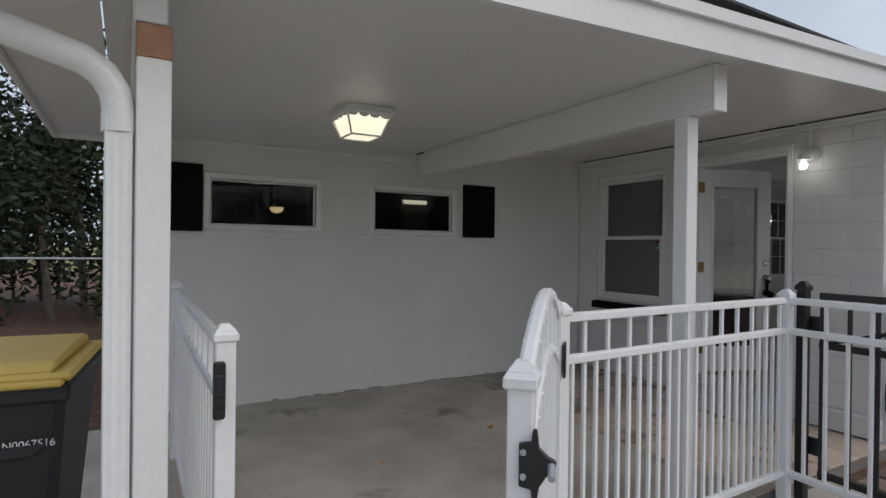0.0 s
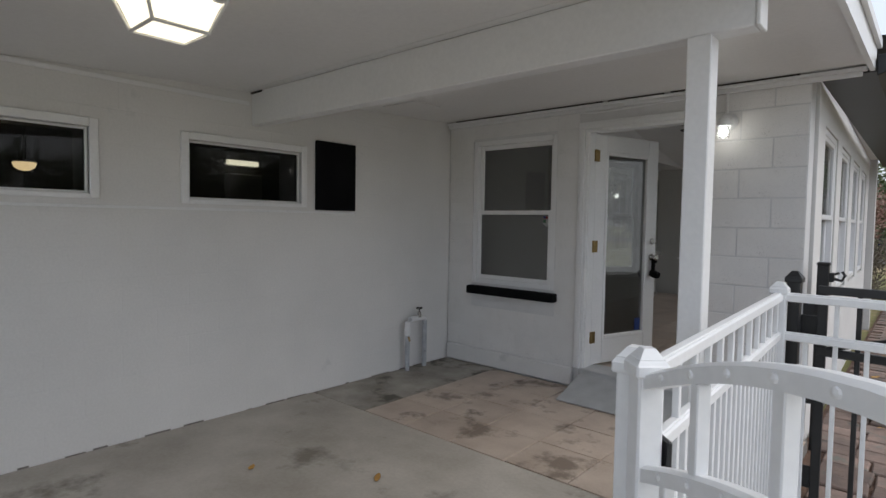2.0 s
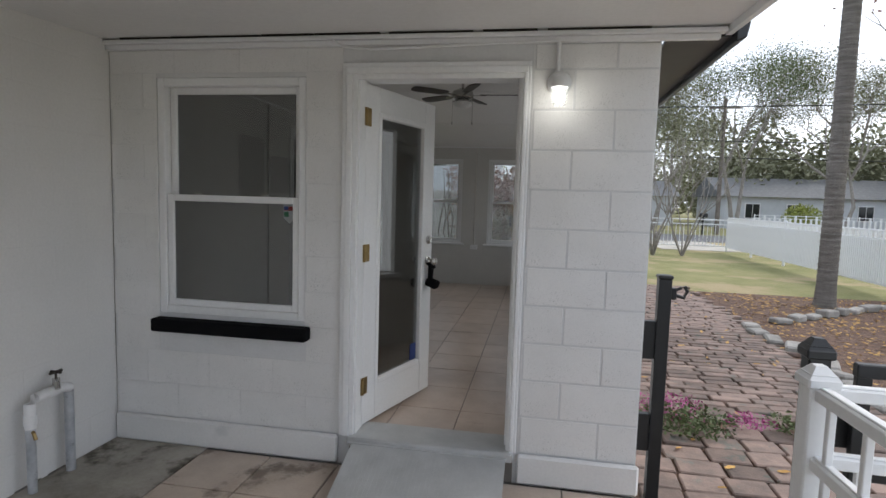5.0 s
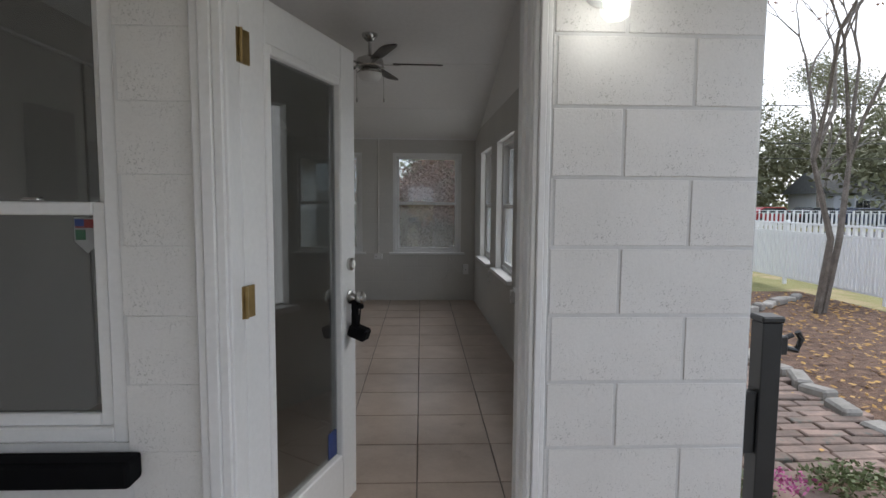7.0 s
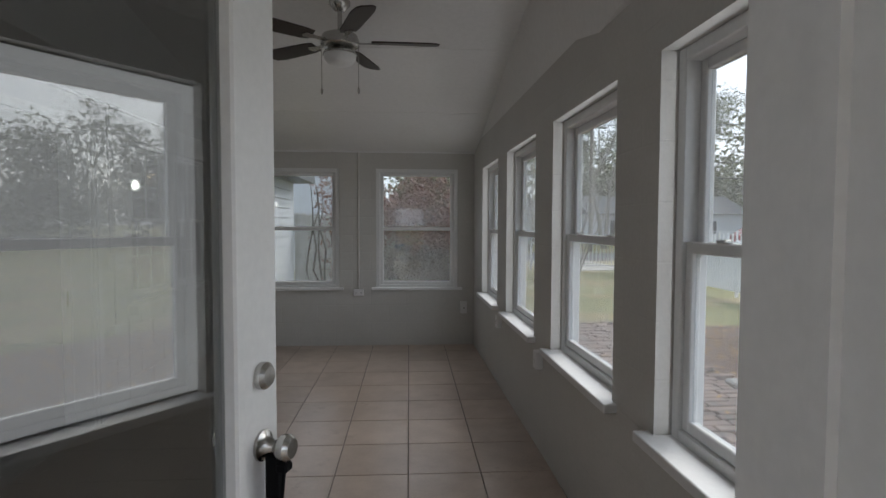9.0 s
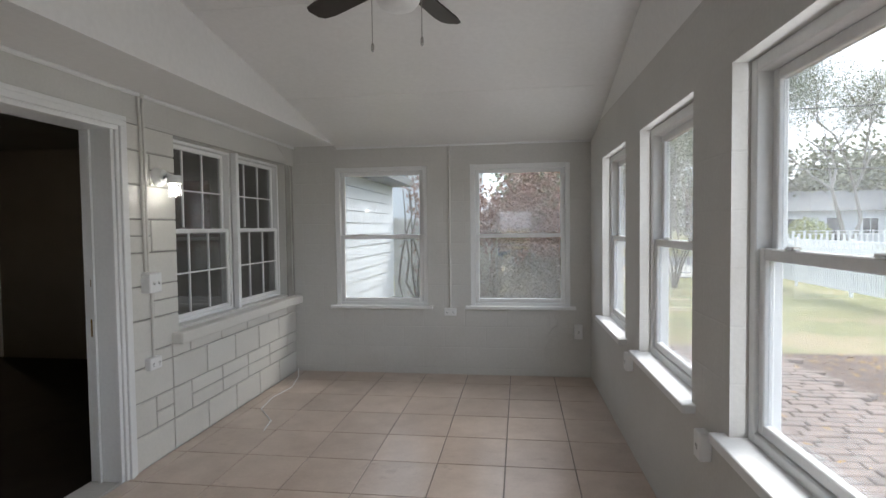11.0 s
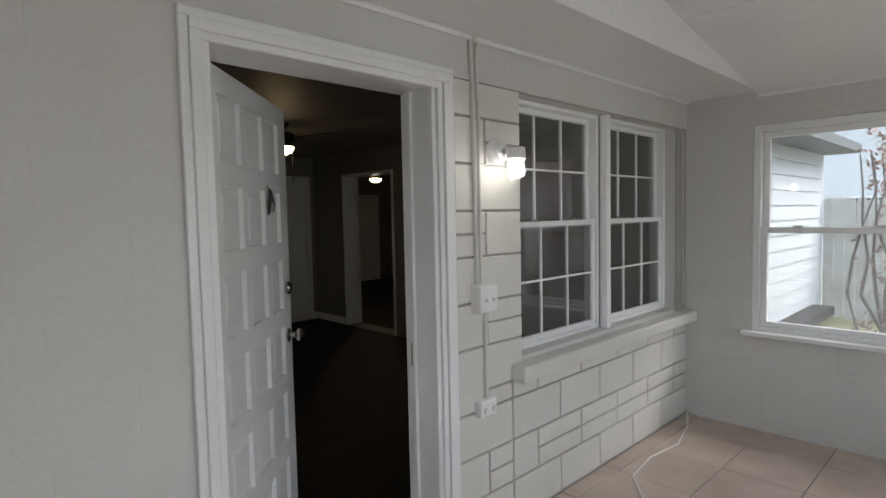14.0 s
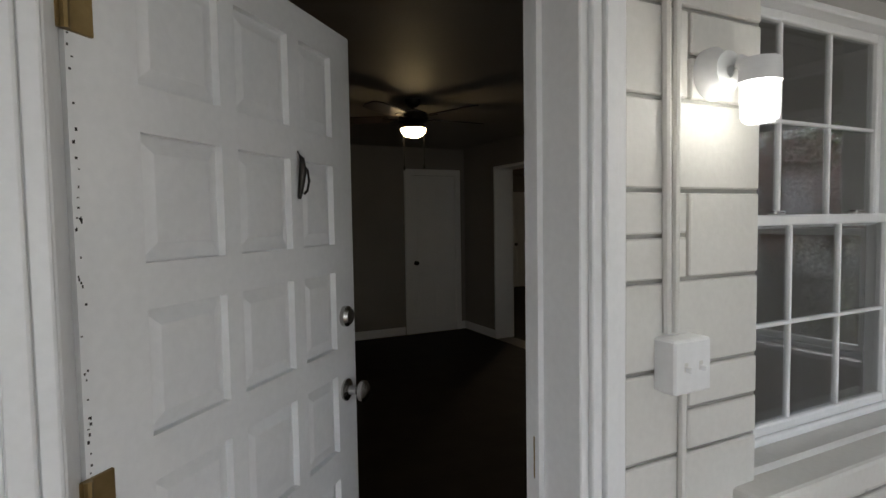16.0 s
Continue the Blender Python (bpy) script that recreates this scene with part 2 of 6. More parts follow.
# dark planks, taken near black: the rooms' lack of light is in the colour
UNLITFLOOR = surface("unlit_dark_plank_floor", (0.006, 0.0045, 0.004), (0.016, 0.012, 0.010), 0.6, 5.0, 50, 0.2, 0.001, vary=0.25, spec=0.15)
TAUPE = surface("taupe_room_paint", (0.20, 0.185, 0.165), (0.24, 0.225, 0.20), 0.6, 1.5, 60, 0.1, 0.001)
DIM = pane_glass("dark_window_glass", (0.35, 0.36, 0.36), 0.35)
# the sunroom's dimness is put into this pane's grey tint; no screen mesh
ROOMDIMG = pane_glass("room_dimming_glass", (0.62, 0.63, 0.63), 0.9)
CLEAR = pane_glass("window_glass", haze=0.0)
# dust haze; the grey tint is added to hold down the bright outdoors
HAZY = pane_glass("dusty_dimming_glass", (0.83, 0.85, 0.85), haze=0.06)
DOORG = pane_glass("insulated_door_glass", (0.45, 0.47, 0.47), 0.95, base=0.20)
REFLG = pane_glass("insulated_window_glass", (0.75, 0.76, 0.76), 0.95, base=0.12)
LAMPG = surface("frosted_lamp_glass", (0.85, 0.84, 0.80), (0.9, 0.89, 0.86), 0.3, 5, 40, 0.05, 0.001)
ROOFD = surface("dark_shingles", (0.03, 0.03, 0.033), (0.06, 0.06, 0.065), 0.85, 4.0, 60, 0.6, 0.006)
ROOFG = surface("grey_eave", (0.10, 0.105, 0.11), (0.16, 0.165, 0.17), 0.7, 4.0, 60, 0.3, 0.004)
GRASS = surface("dry_lawn", (0.15, 0.16, 0.05), (0.30, 0.27, 0.12), 0.95, 0.8, 30, 0.8, 0.03, spots=(0.34, 0.27, 0.15), spot_scale=0.5, spot_at=0.52)
MULCH = surface("leaf_mulch", (0.07, 0.04, 0.028), (0.20, 0.12, 0.08), 0.95, 9.0, 40, 1.0, 0.03)
BRICK = surface("worn_paver", (0.13, 0.10, 0.085), (0.27, 0.19, 0.155), 0.85, 7.0, 60, 0.6, 0.006, vary=0.35, spots=(0.13, 0.13, 0.11), spot_scale=6, spot_at=0.58)
STONE = surface("grey_stone", (0.20, 0.19, 0.17), (0.36, 0.34, 0.31), 0.9, 5.0, 50, 0.7, 0.008, vary=0.2)
ASPHALT = surface("asphalt", (0.09, 0.09, 0.10), (0.14, 0.14, 0.15), 0.9, 2.0, 80, 0.4, 0.004)
SIDING = surface("white_siding", (0.50, 0.525, 0.56), (0.58, 0.60, 0.635), 0.5, 2.0, 60, 0.1, 0.001)
OLDWOOD = surface("weathered_fence_wood", (0.42, 0.41, 0.38), (0.60, 0.59, 0.56), 0.85, 6.0, 50, 0.4, 0.003, vary=0.1)
BARK = surface("grey_bark", (0.10, 0.085, 0.07), (0.22, 0.19, 0.165), 0.95, 8.0, 40, 1.0, 0.02)
PALMBARK = surface("ringed_palm_bark", (0.16, 0.145, 0.125), (0.32, 0.29, 0.26), 0.95, 3.0, 30, 1.0, 0.03, stretch=9.0)
LEAFG = surface("green_leaves", (0.07, 0.10, 0.035), (0.13, 0.16, 0.06), 0.6, 1.2, 12, 0.1, 0.001)
LEAFD = surface("dark_evergreen_leaves", (0.011, 0.021, 0.009), (0.034, 0.05, 0.02), 0.7, 1.2, 12, 0.1, 0.001)
LEAFO = surface("olive_leaves", (0.15, 0.16, 0.085), (0.24, 0.24, 0.15), 0.65, 1.0, 12, 0.1, 0.001)
LEAFR = surface("rusty_red_leaves", (0.22, 0.12, 0.09), (0.36, 0.22, 0.17), 0.65, 1.5, 12, 0.1, 0.001)
LEAFB = surface("dry_brown_leaves", (0.12, 0.10, 0.075), (0.24, 0.20, 0.15), 0.7, 1.5, 12, 0.1, 0.001)
LEAFY = surface("fallen_leaf", (0.34, 0.17, 0.04), (0.55, 0.33, 0.08), 0.7, 9.0, 40, 0.2, 0.001, vary=0.3)
PINK = surface("pink_flowers", (0.30, 0.05, 0.16), (0.48, 0.12, 0.30), 0.7, 9.0, 40, 0.2, 0.001)
CARB = surface("dark_blue_car_paint", (0.015, 0.025, 0.06), (0.025, 0.04, 0.085), 0.2, 3.0, 60, 0.02, 0.001)
CARD = surface("charcoal_car_paint", (0.02, 0.022, 0.026), (0.035, 0.037, 0.042), 0.2, 3.0, 60, 0.02, 0.001)
CARR = surface("red_car_paint", (0.25, 0.02, 0.025), (0.35, 0.04, 0.045), 0.25, 3.0, 60, 0.02, 0.001)
CARGL = surface("dark_car_glass", (0.02, 0.022, 0.025), (0.03, 0.033, 0.036), 0.08, 3.0, 60, 0.02, 0.001)
RUBBER = surface("tyre_rubber", (0.015, 0.015, 0.015), (0.03, 0.03, 0.03), 0.8, 8.0, 60, 0.2, 0.001)
PAPER = surface("white_print", (0.66, 0.67, 0.68), (0.72, 0.72, 0.72), 0.5, 5, 50, 0.02, 0.001)
STICKB = surface("blue_sticker", (0.02, 0.04, 0.16), (0.03, 0.06, 0.22), 0.4, 5, 50, 0.02, 0.001)
STICKR = surface("red_sticker", (0.38, 0.04, 0.04), (0.45, 0.07, 0.06), 0.4, 5, 50, 0.02, 0.001)
STICKG = surface("green_sticker", (0.04, 0.20, 0.09), (0.06, 0.26, 0.12), 0.4, 5, 50, 0.02, 0.001)
BULB = glowing("lit_bulb", (1.0, 0.98, 0.90), 4.0)
WARMG = glowing("lit_warm_bowl", (1.0, 0.72, 0.38), 3.2)
PORCHG = glowing("lit_porch_lamp_glass", (1.0, 0.88, 0.64), 0.9)
TUBE = glowing("lit_tube", (1.0, 0.90, 0.66), 3.5)


# ---- mesh helpers ----
class Part:
    """Collects shaped pieces of one part into one mesh."""

    def __init__(self):
        self.bm = bmesh.new()

    def box(self, x0, x1, y0, y1, z0, z1, bevel=0.0, m=None, segments=1):
        t = bmesh.new()
        bmesh.ops.create_cube(t, size=1.0)
        for v in t.verts:
            v.co = Vector(((x0 + x1) / 2 + v.co.x * (x1 - x0), (y0 + y1) / 2 + v.co.y * (y1 - y0), (z0 + z1) / 2 + v.co.z * (z1 - z0)))
        if bevel:
            bmesh.ops.bevel(t, geom=t.edges[:], offset=bevel, segments=segments, affect="EDGES", profile=0.5)
        return self.take(t, m)

    def take(self, t, m=None):
        if m is not None:
            bmesh.ops.transform(t, matrix=m, verts=t.verts[:])
        me = bpy.data.meshes.new("tmp")
        t.to_mesh(me)
        t.free()
        self.bm.from_mesh(me)
        bpy.data.meshes.remove(me)
        return self

    def tube(self, points, radii, sides=8, caps=True):
        pts = [Vector(p) for p in points]
        if not isinstance(radii, (list, tuple)):
            radii = [radii] * len(pts)
        rings = []
        for i, p in enumerate(pts):
            d = (pts[min(i + 1, len(pts) - 1)] - pts[max(i - 1, 0)]).normalized()
            side = d.cross(Vector((0, 0, 1)) if abs(d.z) < 0.95 else Vector((0, 1, 0))).normalized()
            up = side.cross(d)
            rings.append([self.bm.verts.new(p + (side * math.cos(a) + up * math.sin(a)) * radii[i]) for a in [2 * math.pi * k / sides for k in range(sides)]])
        for a, b in zip(rings, rings[1:]):
            for k in range(sides):
                self.bm.faces.new((a[k], a[(k + 1) % sides], b[(k + 1) % sides], b[k]))
        if caps:
            self.bm.faces.new(rings[0][::-1])
            self.bm.faces.new(rings[-1])
        return self

    def lathe(self, profile, sides=24, m=None):
        """profile: (radius, height) pairs, turned about z."""
        t = bmesh.new()
        rings = []
        for r, z in profile:
            rings.append([t.verts.new((max(r, 1e-4) * math.cos(2 * math.pi * k / sides), max(r, 1e-4) * math.sin(2 * math.pi * k / sides), z)) for k in range(sides)])
        for a, b in zip(rings, rings[1:]):
            for k in range(sides):
                t.faces.new((a[k], a[(k + 1) % sides], b[(k + 1) % sides], b[k]))
        t.faces.new(rings[0][::-1])
        t.faces.new(rings[-1])
        return self.take(t, m)

    def prism(self, outline, lo, hi, axis="y", m=None, bevel=0.0):
        """A flat outline drawn out along an axis from lo to hi."""
        t = bmesh.new()
        put = {"x": lambda a, b, c: (c, a, b), "y": lambda a, b, c: (a, c, b), "z": lambda a, b, c: (a, b, c)}[axis]
        lo_v = [t.verts.new(put(a, b, lo)) for a, b in outline]
        hi_v = [t.verts.new(put(a, b, hi)) for a, b in outline]
        n = len(outline)
        t.faces.new(lo_v)
        t.faces.new(hi_v[::-1])
        for k in range(n):
            t.faces.new((lo_v[k], hi_v[k], hi_v[(k + 1) % n], lo_v[(k + 1) % n]))
        bmesh.ops.recalc_face_normals(t, faces=t.faces[:])
        if bevel:
            bmesh.ops.bevel(t, geom=t.edges[:], offset=bevel, segments=1, affect="EDGES", profile=0.5)
        return self.take(t, m)

    def quad(self, *corners):
        self.bm.faces.new([self.bm.verts.new(c) for c in corners])
        return self

    def end(self, name, material, parent=None, smooth=False):
        bmesh.ops.recalc_face_normals(self.bm, faces=self.bm.faces[:])
        me = bpy.data.meshes.new(name)
        self.bm.to_mesh(me)
        self.bm.free()
        me.materials.append(material)
        if smooth:
            for p in me.polygons:
                p.use_smooth = True
            me.set_sharp_from_angle(angle=radians(40))
        ob = new(name, me)
        if parent:
            ob.parent = parent
        return ob


def empty(name, m=None):
    ob = new(name)
    ob.empty_display_size = 0.1
    if m is not None:
        ob.matrix_world = m
    return ob


def structure(ob, label, category):
    return tagged(ob, label, category, kind="structure")


def holed(part, axis, lo, hi, a0, a1, z0, z1, holes):
    """A wall of thickness lo..hi along axis, from a0 to a1, with openings (a, b, bottom, top) through it."""
    cuts = sorted({a0, a1, *[h[0] for h in holes], *[h[1] for h in holes]})
    for p, q in zip(cuts, cuts[1:]):
        spans, here = [(z0, z1)], [h for h in holes if h[0] < (p + q) / 2 < h[1]]
        for h in here:
            spans = [s for lo_z, hi_z in spans for s in ((lo_z, min(hi_z, h[2])), (max(lo_z, h[3]), hi_z)) if s[1] - s[0] > 1e-4]
        for lo_z, hi_z in spans:
            if axis == "x":
                part.box(lo, hi, p, q, lo_z, hi_z)
            else:
                part.box(p, q, lo, hi, lo_z, hi_z)
    bmesh.ops.remove_doubles(part.bm, verts=part.bm.verts[:], dist=1e-5)
    return part


def shared(name, mesh, parent, m):
    ob = new(name, mesh)
    ob.parent = parent
    ob.matrix_basis = m
    return ob


MESHES = {}


def piece_mesh(name, size, material, bevel):
    """One mesh for all pieces of that size."""
    key = (name, tuple(round(s, 3) for s in size), material.name)
    if key not in MESHES:
        p = Part().box(-size[0] / 2, size[0] / 2, -size[1] / 2, size[1] / 2, -size[2] / 2, size[2] / 2, bevel)
        ob = p.end(name, material)
        MESHES[key] = ob.data
        bpy.data.objects.remove(ob)
    return MESHES[key]


# ---- the large structure ----
FLOOR_IN = 0.14
WALL_Y = 6.06
WALL_L = -0.10
WALL_R = 2.93
CORNER_X = 3.07

ground = Part().quad((-400, -400, -0.13), (400, -400, -0.13), (400, 600, -0.13), (-400, 600, -0.13)).end("ground", GRASS)
structure(ground, "patchy winter lawn, green and straw coloured", "lawn")
drive = Part().box(3.16, 12, -14, -0.9, -0.2, -0.055, 0.01).box(0.0, 3.15, -14, -4.77, -0.2, -0.056, 0.005).end("pavement", CONC)
structure(drive, "pale concrete apron outside the white gate", "pavement")
slab = Part().box(0.0, 3.14, -4.75, -1.65, -0.3, 0.0, 0.006).end("floor_1", CONC)
structure(slab, "stained grey concrete porch slab", "floor")
strip = Part().box(0.0, 0.62, -1.647, -0.003, -0.3, -0.001, 0.003).end("floor_strip", CONCD)
structure(strip, "damp dirt-blackened concrete strip by the wall", "floor")
bed_t = Part().box(0.623, 3.14, -1.647, -0.003, -0.3, -0.012).end("floor_2", GROUT)
structure(bed_t, "worn terracotta-beige porch floor tiles in dirty grout", "floor")
bed_s = Part().box(WALL_L, WALL_R, 0.2, WALL_Y, -0.1, FLOOR_IN - 0.006).box(1.50, 2.43, 0.0, 0.2, -0.1, FLOOR_IN - 0.02).end("floor_3", GROUT)
structure(bed_s, "beige ceramic sunroom floor tiles with grey grout", "floor")
west = Part().box(-30, 0.0, -16, -4.75, -0.3, -0.07).end("yard", MULCH)
structure(west, "bare shaded yard covered with dead leaves", "yard")

# house wall along the porch, then along the sunroom
hw = holed(Part(), "x", -0.30, 0.0, -4.68, 0.0, -0.2, 2.5, [(-4.105, -3.213, 1.525, 1.91), (-2.64, -1.775, 1.515, 1.905)])
wall_porch = structure(hw.end("wall_west", WALLP), "long white-painted block house wall under the porch roof", "wall")
sw = holed(Part(), "x", -0.30, WALL_L - 0.012, 0.0, WALL_Y + 0.2, -0.2, 2.6, [(2.67, 3.58, FLOOR_IN, 2.19), (4.135, 5.895, 0.935, 2.205)])
wall_house = structure(sw.end("wall_sunroom_west", GREIGE), "greige-painted house wall inside the sunroom", "wall")
skin = holed(Part(), "x", WALL_L - 0.012, WALL_L, 0.2, 3.60, FLOOR_IN, 2.41, [(2.59, 3.60, FLOOR_IN, 2.23)])
skin.box(WALL_L - 0.012, WALL_L, 3.60, WALL_Y, 2.211, 2.41)
skin_o = structure(skin.end("wall_plaster", GREIGE), "smooth greige painted wall face", "wall")
dw_ = holed(Part(), "y", 0.006, 0.20, 0.0, CORNER_X, -0.2, 2.52, [(0.303, 1.222, 0.80, 2.17), (1.49, 2.432, 0.12, 2.21)])
wall_door = structure(dw_.end("wall_south", JOINT), "white-painted concrete block wall with a window and a glazed door", "wall")
fw = holed(Part(), "y", WALL_Y, WALL_Y + 0.2, -0.3, CORNER_X, -0.2, 2.9, [(0.335, 1.265, 0.80, 2.18), (1.685, 2.63, 0.80, 2.18)])
wall_far = structure(fw.end("wall_north", GREIGEN), "greige painted block wall with two windows", "wall")
RIGHT = [(0.57, 1.489), (1.86, 2.78), (3.18, 4.12), (4.52, 5.42)]
# the window wall runs slightly out of square
SKEW = pose(WALL_R, 0.2, 0, 0, 0, 1.075) @ pose(-WALL_R, -0.2, 0)
EAST_OUT = 3.09


def skewed(ob):
    ob.matrix_world = SKEW @ ob.matrix_world
    return ob


rw = holed(Part(), "x", WALL_R, EAST_OUT, 0.2, WALL_Y + 0.1, -0.2, 2.6, [(a, b, 0.80, 2.13) for a, b in RIGHT])
wall_right = structure(skewed(rw.end("wall_east", GREIGE)), "greige painted block wall with a row of windows", "wall")
ext = Part().box(EAST_OUT, EAST_OUT + 0.004, 0.2, WALL_Y + 0.2, -0.2, 0.795)
for (a, b), (c, d) in zip([(0.0, 0.2)] + RIGHT, RIGHT + [(WALL_Y + 0.2, 9)]):
    if c - b > 0.01:
        ext.box(EAST_OUT, EAST_OUT + 0.004, b, c, 0.795, 2.13)
ext.box(EAST_OUT, EAST_OUT + 0.004, 0.2, WALL_Y + 0.2, 2.13, 2.6)
structure(skewed(ext.end("wall_east_outside", WALLP)), "white-painted outside face of the sunroom wall", "wall")
plinth = Part().box(0.012, 1.435, -0.030, 0.004, 0.0, 0.163, 0.012).box(2.45, CORNER_X + 0.015, -0.030, 0.004, 0.0, 0.163, 0.012)
structure(plinth.end("baseboard", WALLP), "rough white-painted footing along the block wall", "footing")

# porch ceiling: rises gently towards the door wall
def roof_z(y):
    return 2.385 + 0.043 * y


pc = Part()
for a, b in ((-4.78, -2.26), (-2.254, 0.02)):
    pc.prism([(a, roof_z(a)), (b, roof_z(b)), (b, roof_z(b) + 0.12), (a, roof_z(a) + 0.12)], -0.02, 3.36, "x")
structure(pc.end("ceiling_1", CEIL), "painted panel ceiling of the porch with a soft sheen", "ceiling")
ls = Part().box(0.15, 6.0, -5.14, -4.785, 2.145, 2.17).box(0.15, 6.0, -5.165, -5.143, 2.11, 2.25, 0.004).box(0.125, 0.147, -5.165, -4.785, 2.11, 2.25, 0.004)
structure(ls.end("ceiling_2", CEIL), "beige painted soffit beyond the porch", "ceiling")
fas = Part()
for a, b in ((-4.8, -2.2), (-2.2, 0.05)):
    fas.prism([(a, roof_z(a) - 0.035), (b, roof_z(b) - 0.035), (b, roof_z(b) + 0.14), (a, roof_z(a) + 0.14)], 3.363, 3.39, "x")
    fas.prism([(a, roof_z(a) + 0.10), (b, roof_z(b) + 0.10), (b, roof_z(b) + 0.155), (a, roof_z(a) + 0.155)], 3.393, 3.415, "x")
structure(fas.end("trim_1", TRIM), "white fascia board and metal drip edge", "fascia")
ct = Part().box(0.0, 3.355, -0.05, 0.004, 2.350, 2.373, 0.004).box(0.0, 3.33, -0.03, 0.003, 2.322, 2.349, 0.003)
structure(ct.end("trim_2", TRIM), "white trim strips where the porch ceiling meets the wall", "trim")
# dark strips set proud of trim and beam stand in for shaded gaps
rgap = random.Random(61)
shade_strips = Part()
xg = 0.12
while xg < 3.0:
    ln = rgap.uniform(0.12, 0.5)
    shade_strips.box(xg, xg + ln, -0.053, -0.02, 2.3725, 2.3725 + rgap.uniform(0.006, 0.010))
    xg += ln + rgap.choice((0.002, 0.01, 0.05))
shade_strips.box(0.0, 0.14, -2.192, -2.15, 2.278, 2.2915)
structure(shade_strips.end("trim_gap_shade", GAPSHADE), "dark strips standing in for shade between porch ceiling and trim", "gap")
wt = Part().box(0.0, 0.012, -4.55, -2.21, 2.195, 2.222, 0.003).box(0.0, 0.010, -4.15, -1.25, 1.442, 1.460, 0.003)
structure(wt.end("trim_3", TRIM), "thin painted ledge along the house wall", "trim")
beam = Part().prism([(0.0, -2.185), (3.215, -2.195), (3.215, -2.105), (0.0, -2.095)], 2.058, 2.290, "z", bevel=0.005).box(3.216, 3.230, -2.20, -2.10, 2.056, 2.285, 0.003)
structure(beam.end("beam_1", TRIM), "white-painted timber beam carrying the porch roof", "beam")
beam2 = Part().box(0.0, 3.11, -4.69, -4.60, 2.005, 2.18, 0.006)
structure(beam2.end("beam_2", TRIM), "white-painted front beam of the porch", "beam")

# sunroom ceiling: low soffit along the house, then a hipped vault
LOW = 2.40


def vault(y):
    return min(2.375 + 0.168 * (WALL_Y - y), 2.45 + 0.2269 * y)


RIDGE = 2.39


cs = Part()
cs.box(WALL_L, 0.348, 0.2, WALL_Y, LOW, LOW + 0.02)
cs.prism([(0.2, LOW - 0.003), (WALL_Y, LOW - 0.003), (WALL_Y, LOW + 0.004), (RIDGE, vault(RIDGE) + 0.03), (0.2, vault(0.2) + 0.03)], 0.35, 0.371, "x")
for ya, yb in ((WALL_Y + 0.02, RIDGE), (RIDGE, 0.15)):
    xa, xb = 2.93 - 0.0188 * (ya - 0.2), 2.93 - 0.0188 * (yb - 0.2)
    cs.quad((0.36, ya, vault(ya)), (xa - 0.12, ya, vault(ya)), (xb - 0.12, yb, vault(yb)), (0.36, yb, vault(yb)))
    cs.quad((xa + 0.02, ya, LOW - 0.03), (xb + 0.02, yb, LOW - 0.03), (xb - 0.12, yb, vault(yb)), (xa - 0.12, ya, vault(ya)))
for y in (4.85, 3.63):
    cs.prism([(y - 0.012, vault(y - 0.012) - 0.003), (y + 0.012, vault(y + 0.012) - 0.003), (y + 0.012, vault(y + 0.012) + 0.002), (y - 0.012, vault(y - 0.012) + 0.002)], 0.372, 2.72, "x")
structure(cs.end("ceiling_3", CEILS), "painted vaulted ceiling of the sunroom", "ceiling")
crown = Part().box(WALL_L, WALL_L + 0.022, 0.2, WALL_Y, 2.378, 2.40, 0.006).box(0.36, WALL_R, WALL_Y - 0.014, WALL_Y, 2.36, 2.385, 0.004)
structure(crown.end("trim_4", TRIM), "white quarter-round trim at the ceiling", "trim")
roof = Part().quad((-0.4, -0.05, 2.54), (3.45, -0.05, 2.54), (3.45, RIDGE, 3.08), (-0.4, RIDGE, 3.08)).quad((-0.4, RIDGE, 3.08), (3.45, RIDGE, 3.08), (3.45, 6.7, 2.46), (-0.4, 6.7, 2.46))
gable = Part().prism([(0.1, 2.45), (WALL_Y + 0.2, 2.40), (RIDGE, 3.02)], WALL_R + 0.02, CORNER_X, "x")
structure(gable.end("wall_gable", WALLP), "white-painted gable above the sunroom wall", "wall")
structure(roof.end("roof_1", ROOFD), "dark shingle roof over the sunroom", "roof")
eave = Part().box(3.11, 3.40, 0.02, 6.7, 2.345, 2.365).end("soffit", BLACKM)
structure(eave, "dark soffit under the sunroom eave", "soffit")
gut = Part().prism([(3.40, 2.31), (3.45, 2.33), (3.47, 2.44), (3.40, 2.44)], -0.02, 6.7, "y", bevel=0.006).end("gutter", BLACKM)
structure(gut, "black metal gutter along the sunroom eave", "gutter")
lid = Part().box(-4.1, 3.36, -4.75, 0.0, 2.515, 2.53).end("roof_2", ROOFD)
structure(lid, "dark flat roof over the porch", "roof")
lid2 = Part().box(-9.2, -0.05, 0.004, 12.2, 2.92, 3.0).end("roof_3", ROOFD)
structure(lid2, "dark roof over the house rooms", "roof")

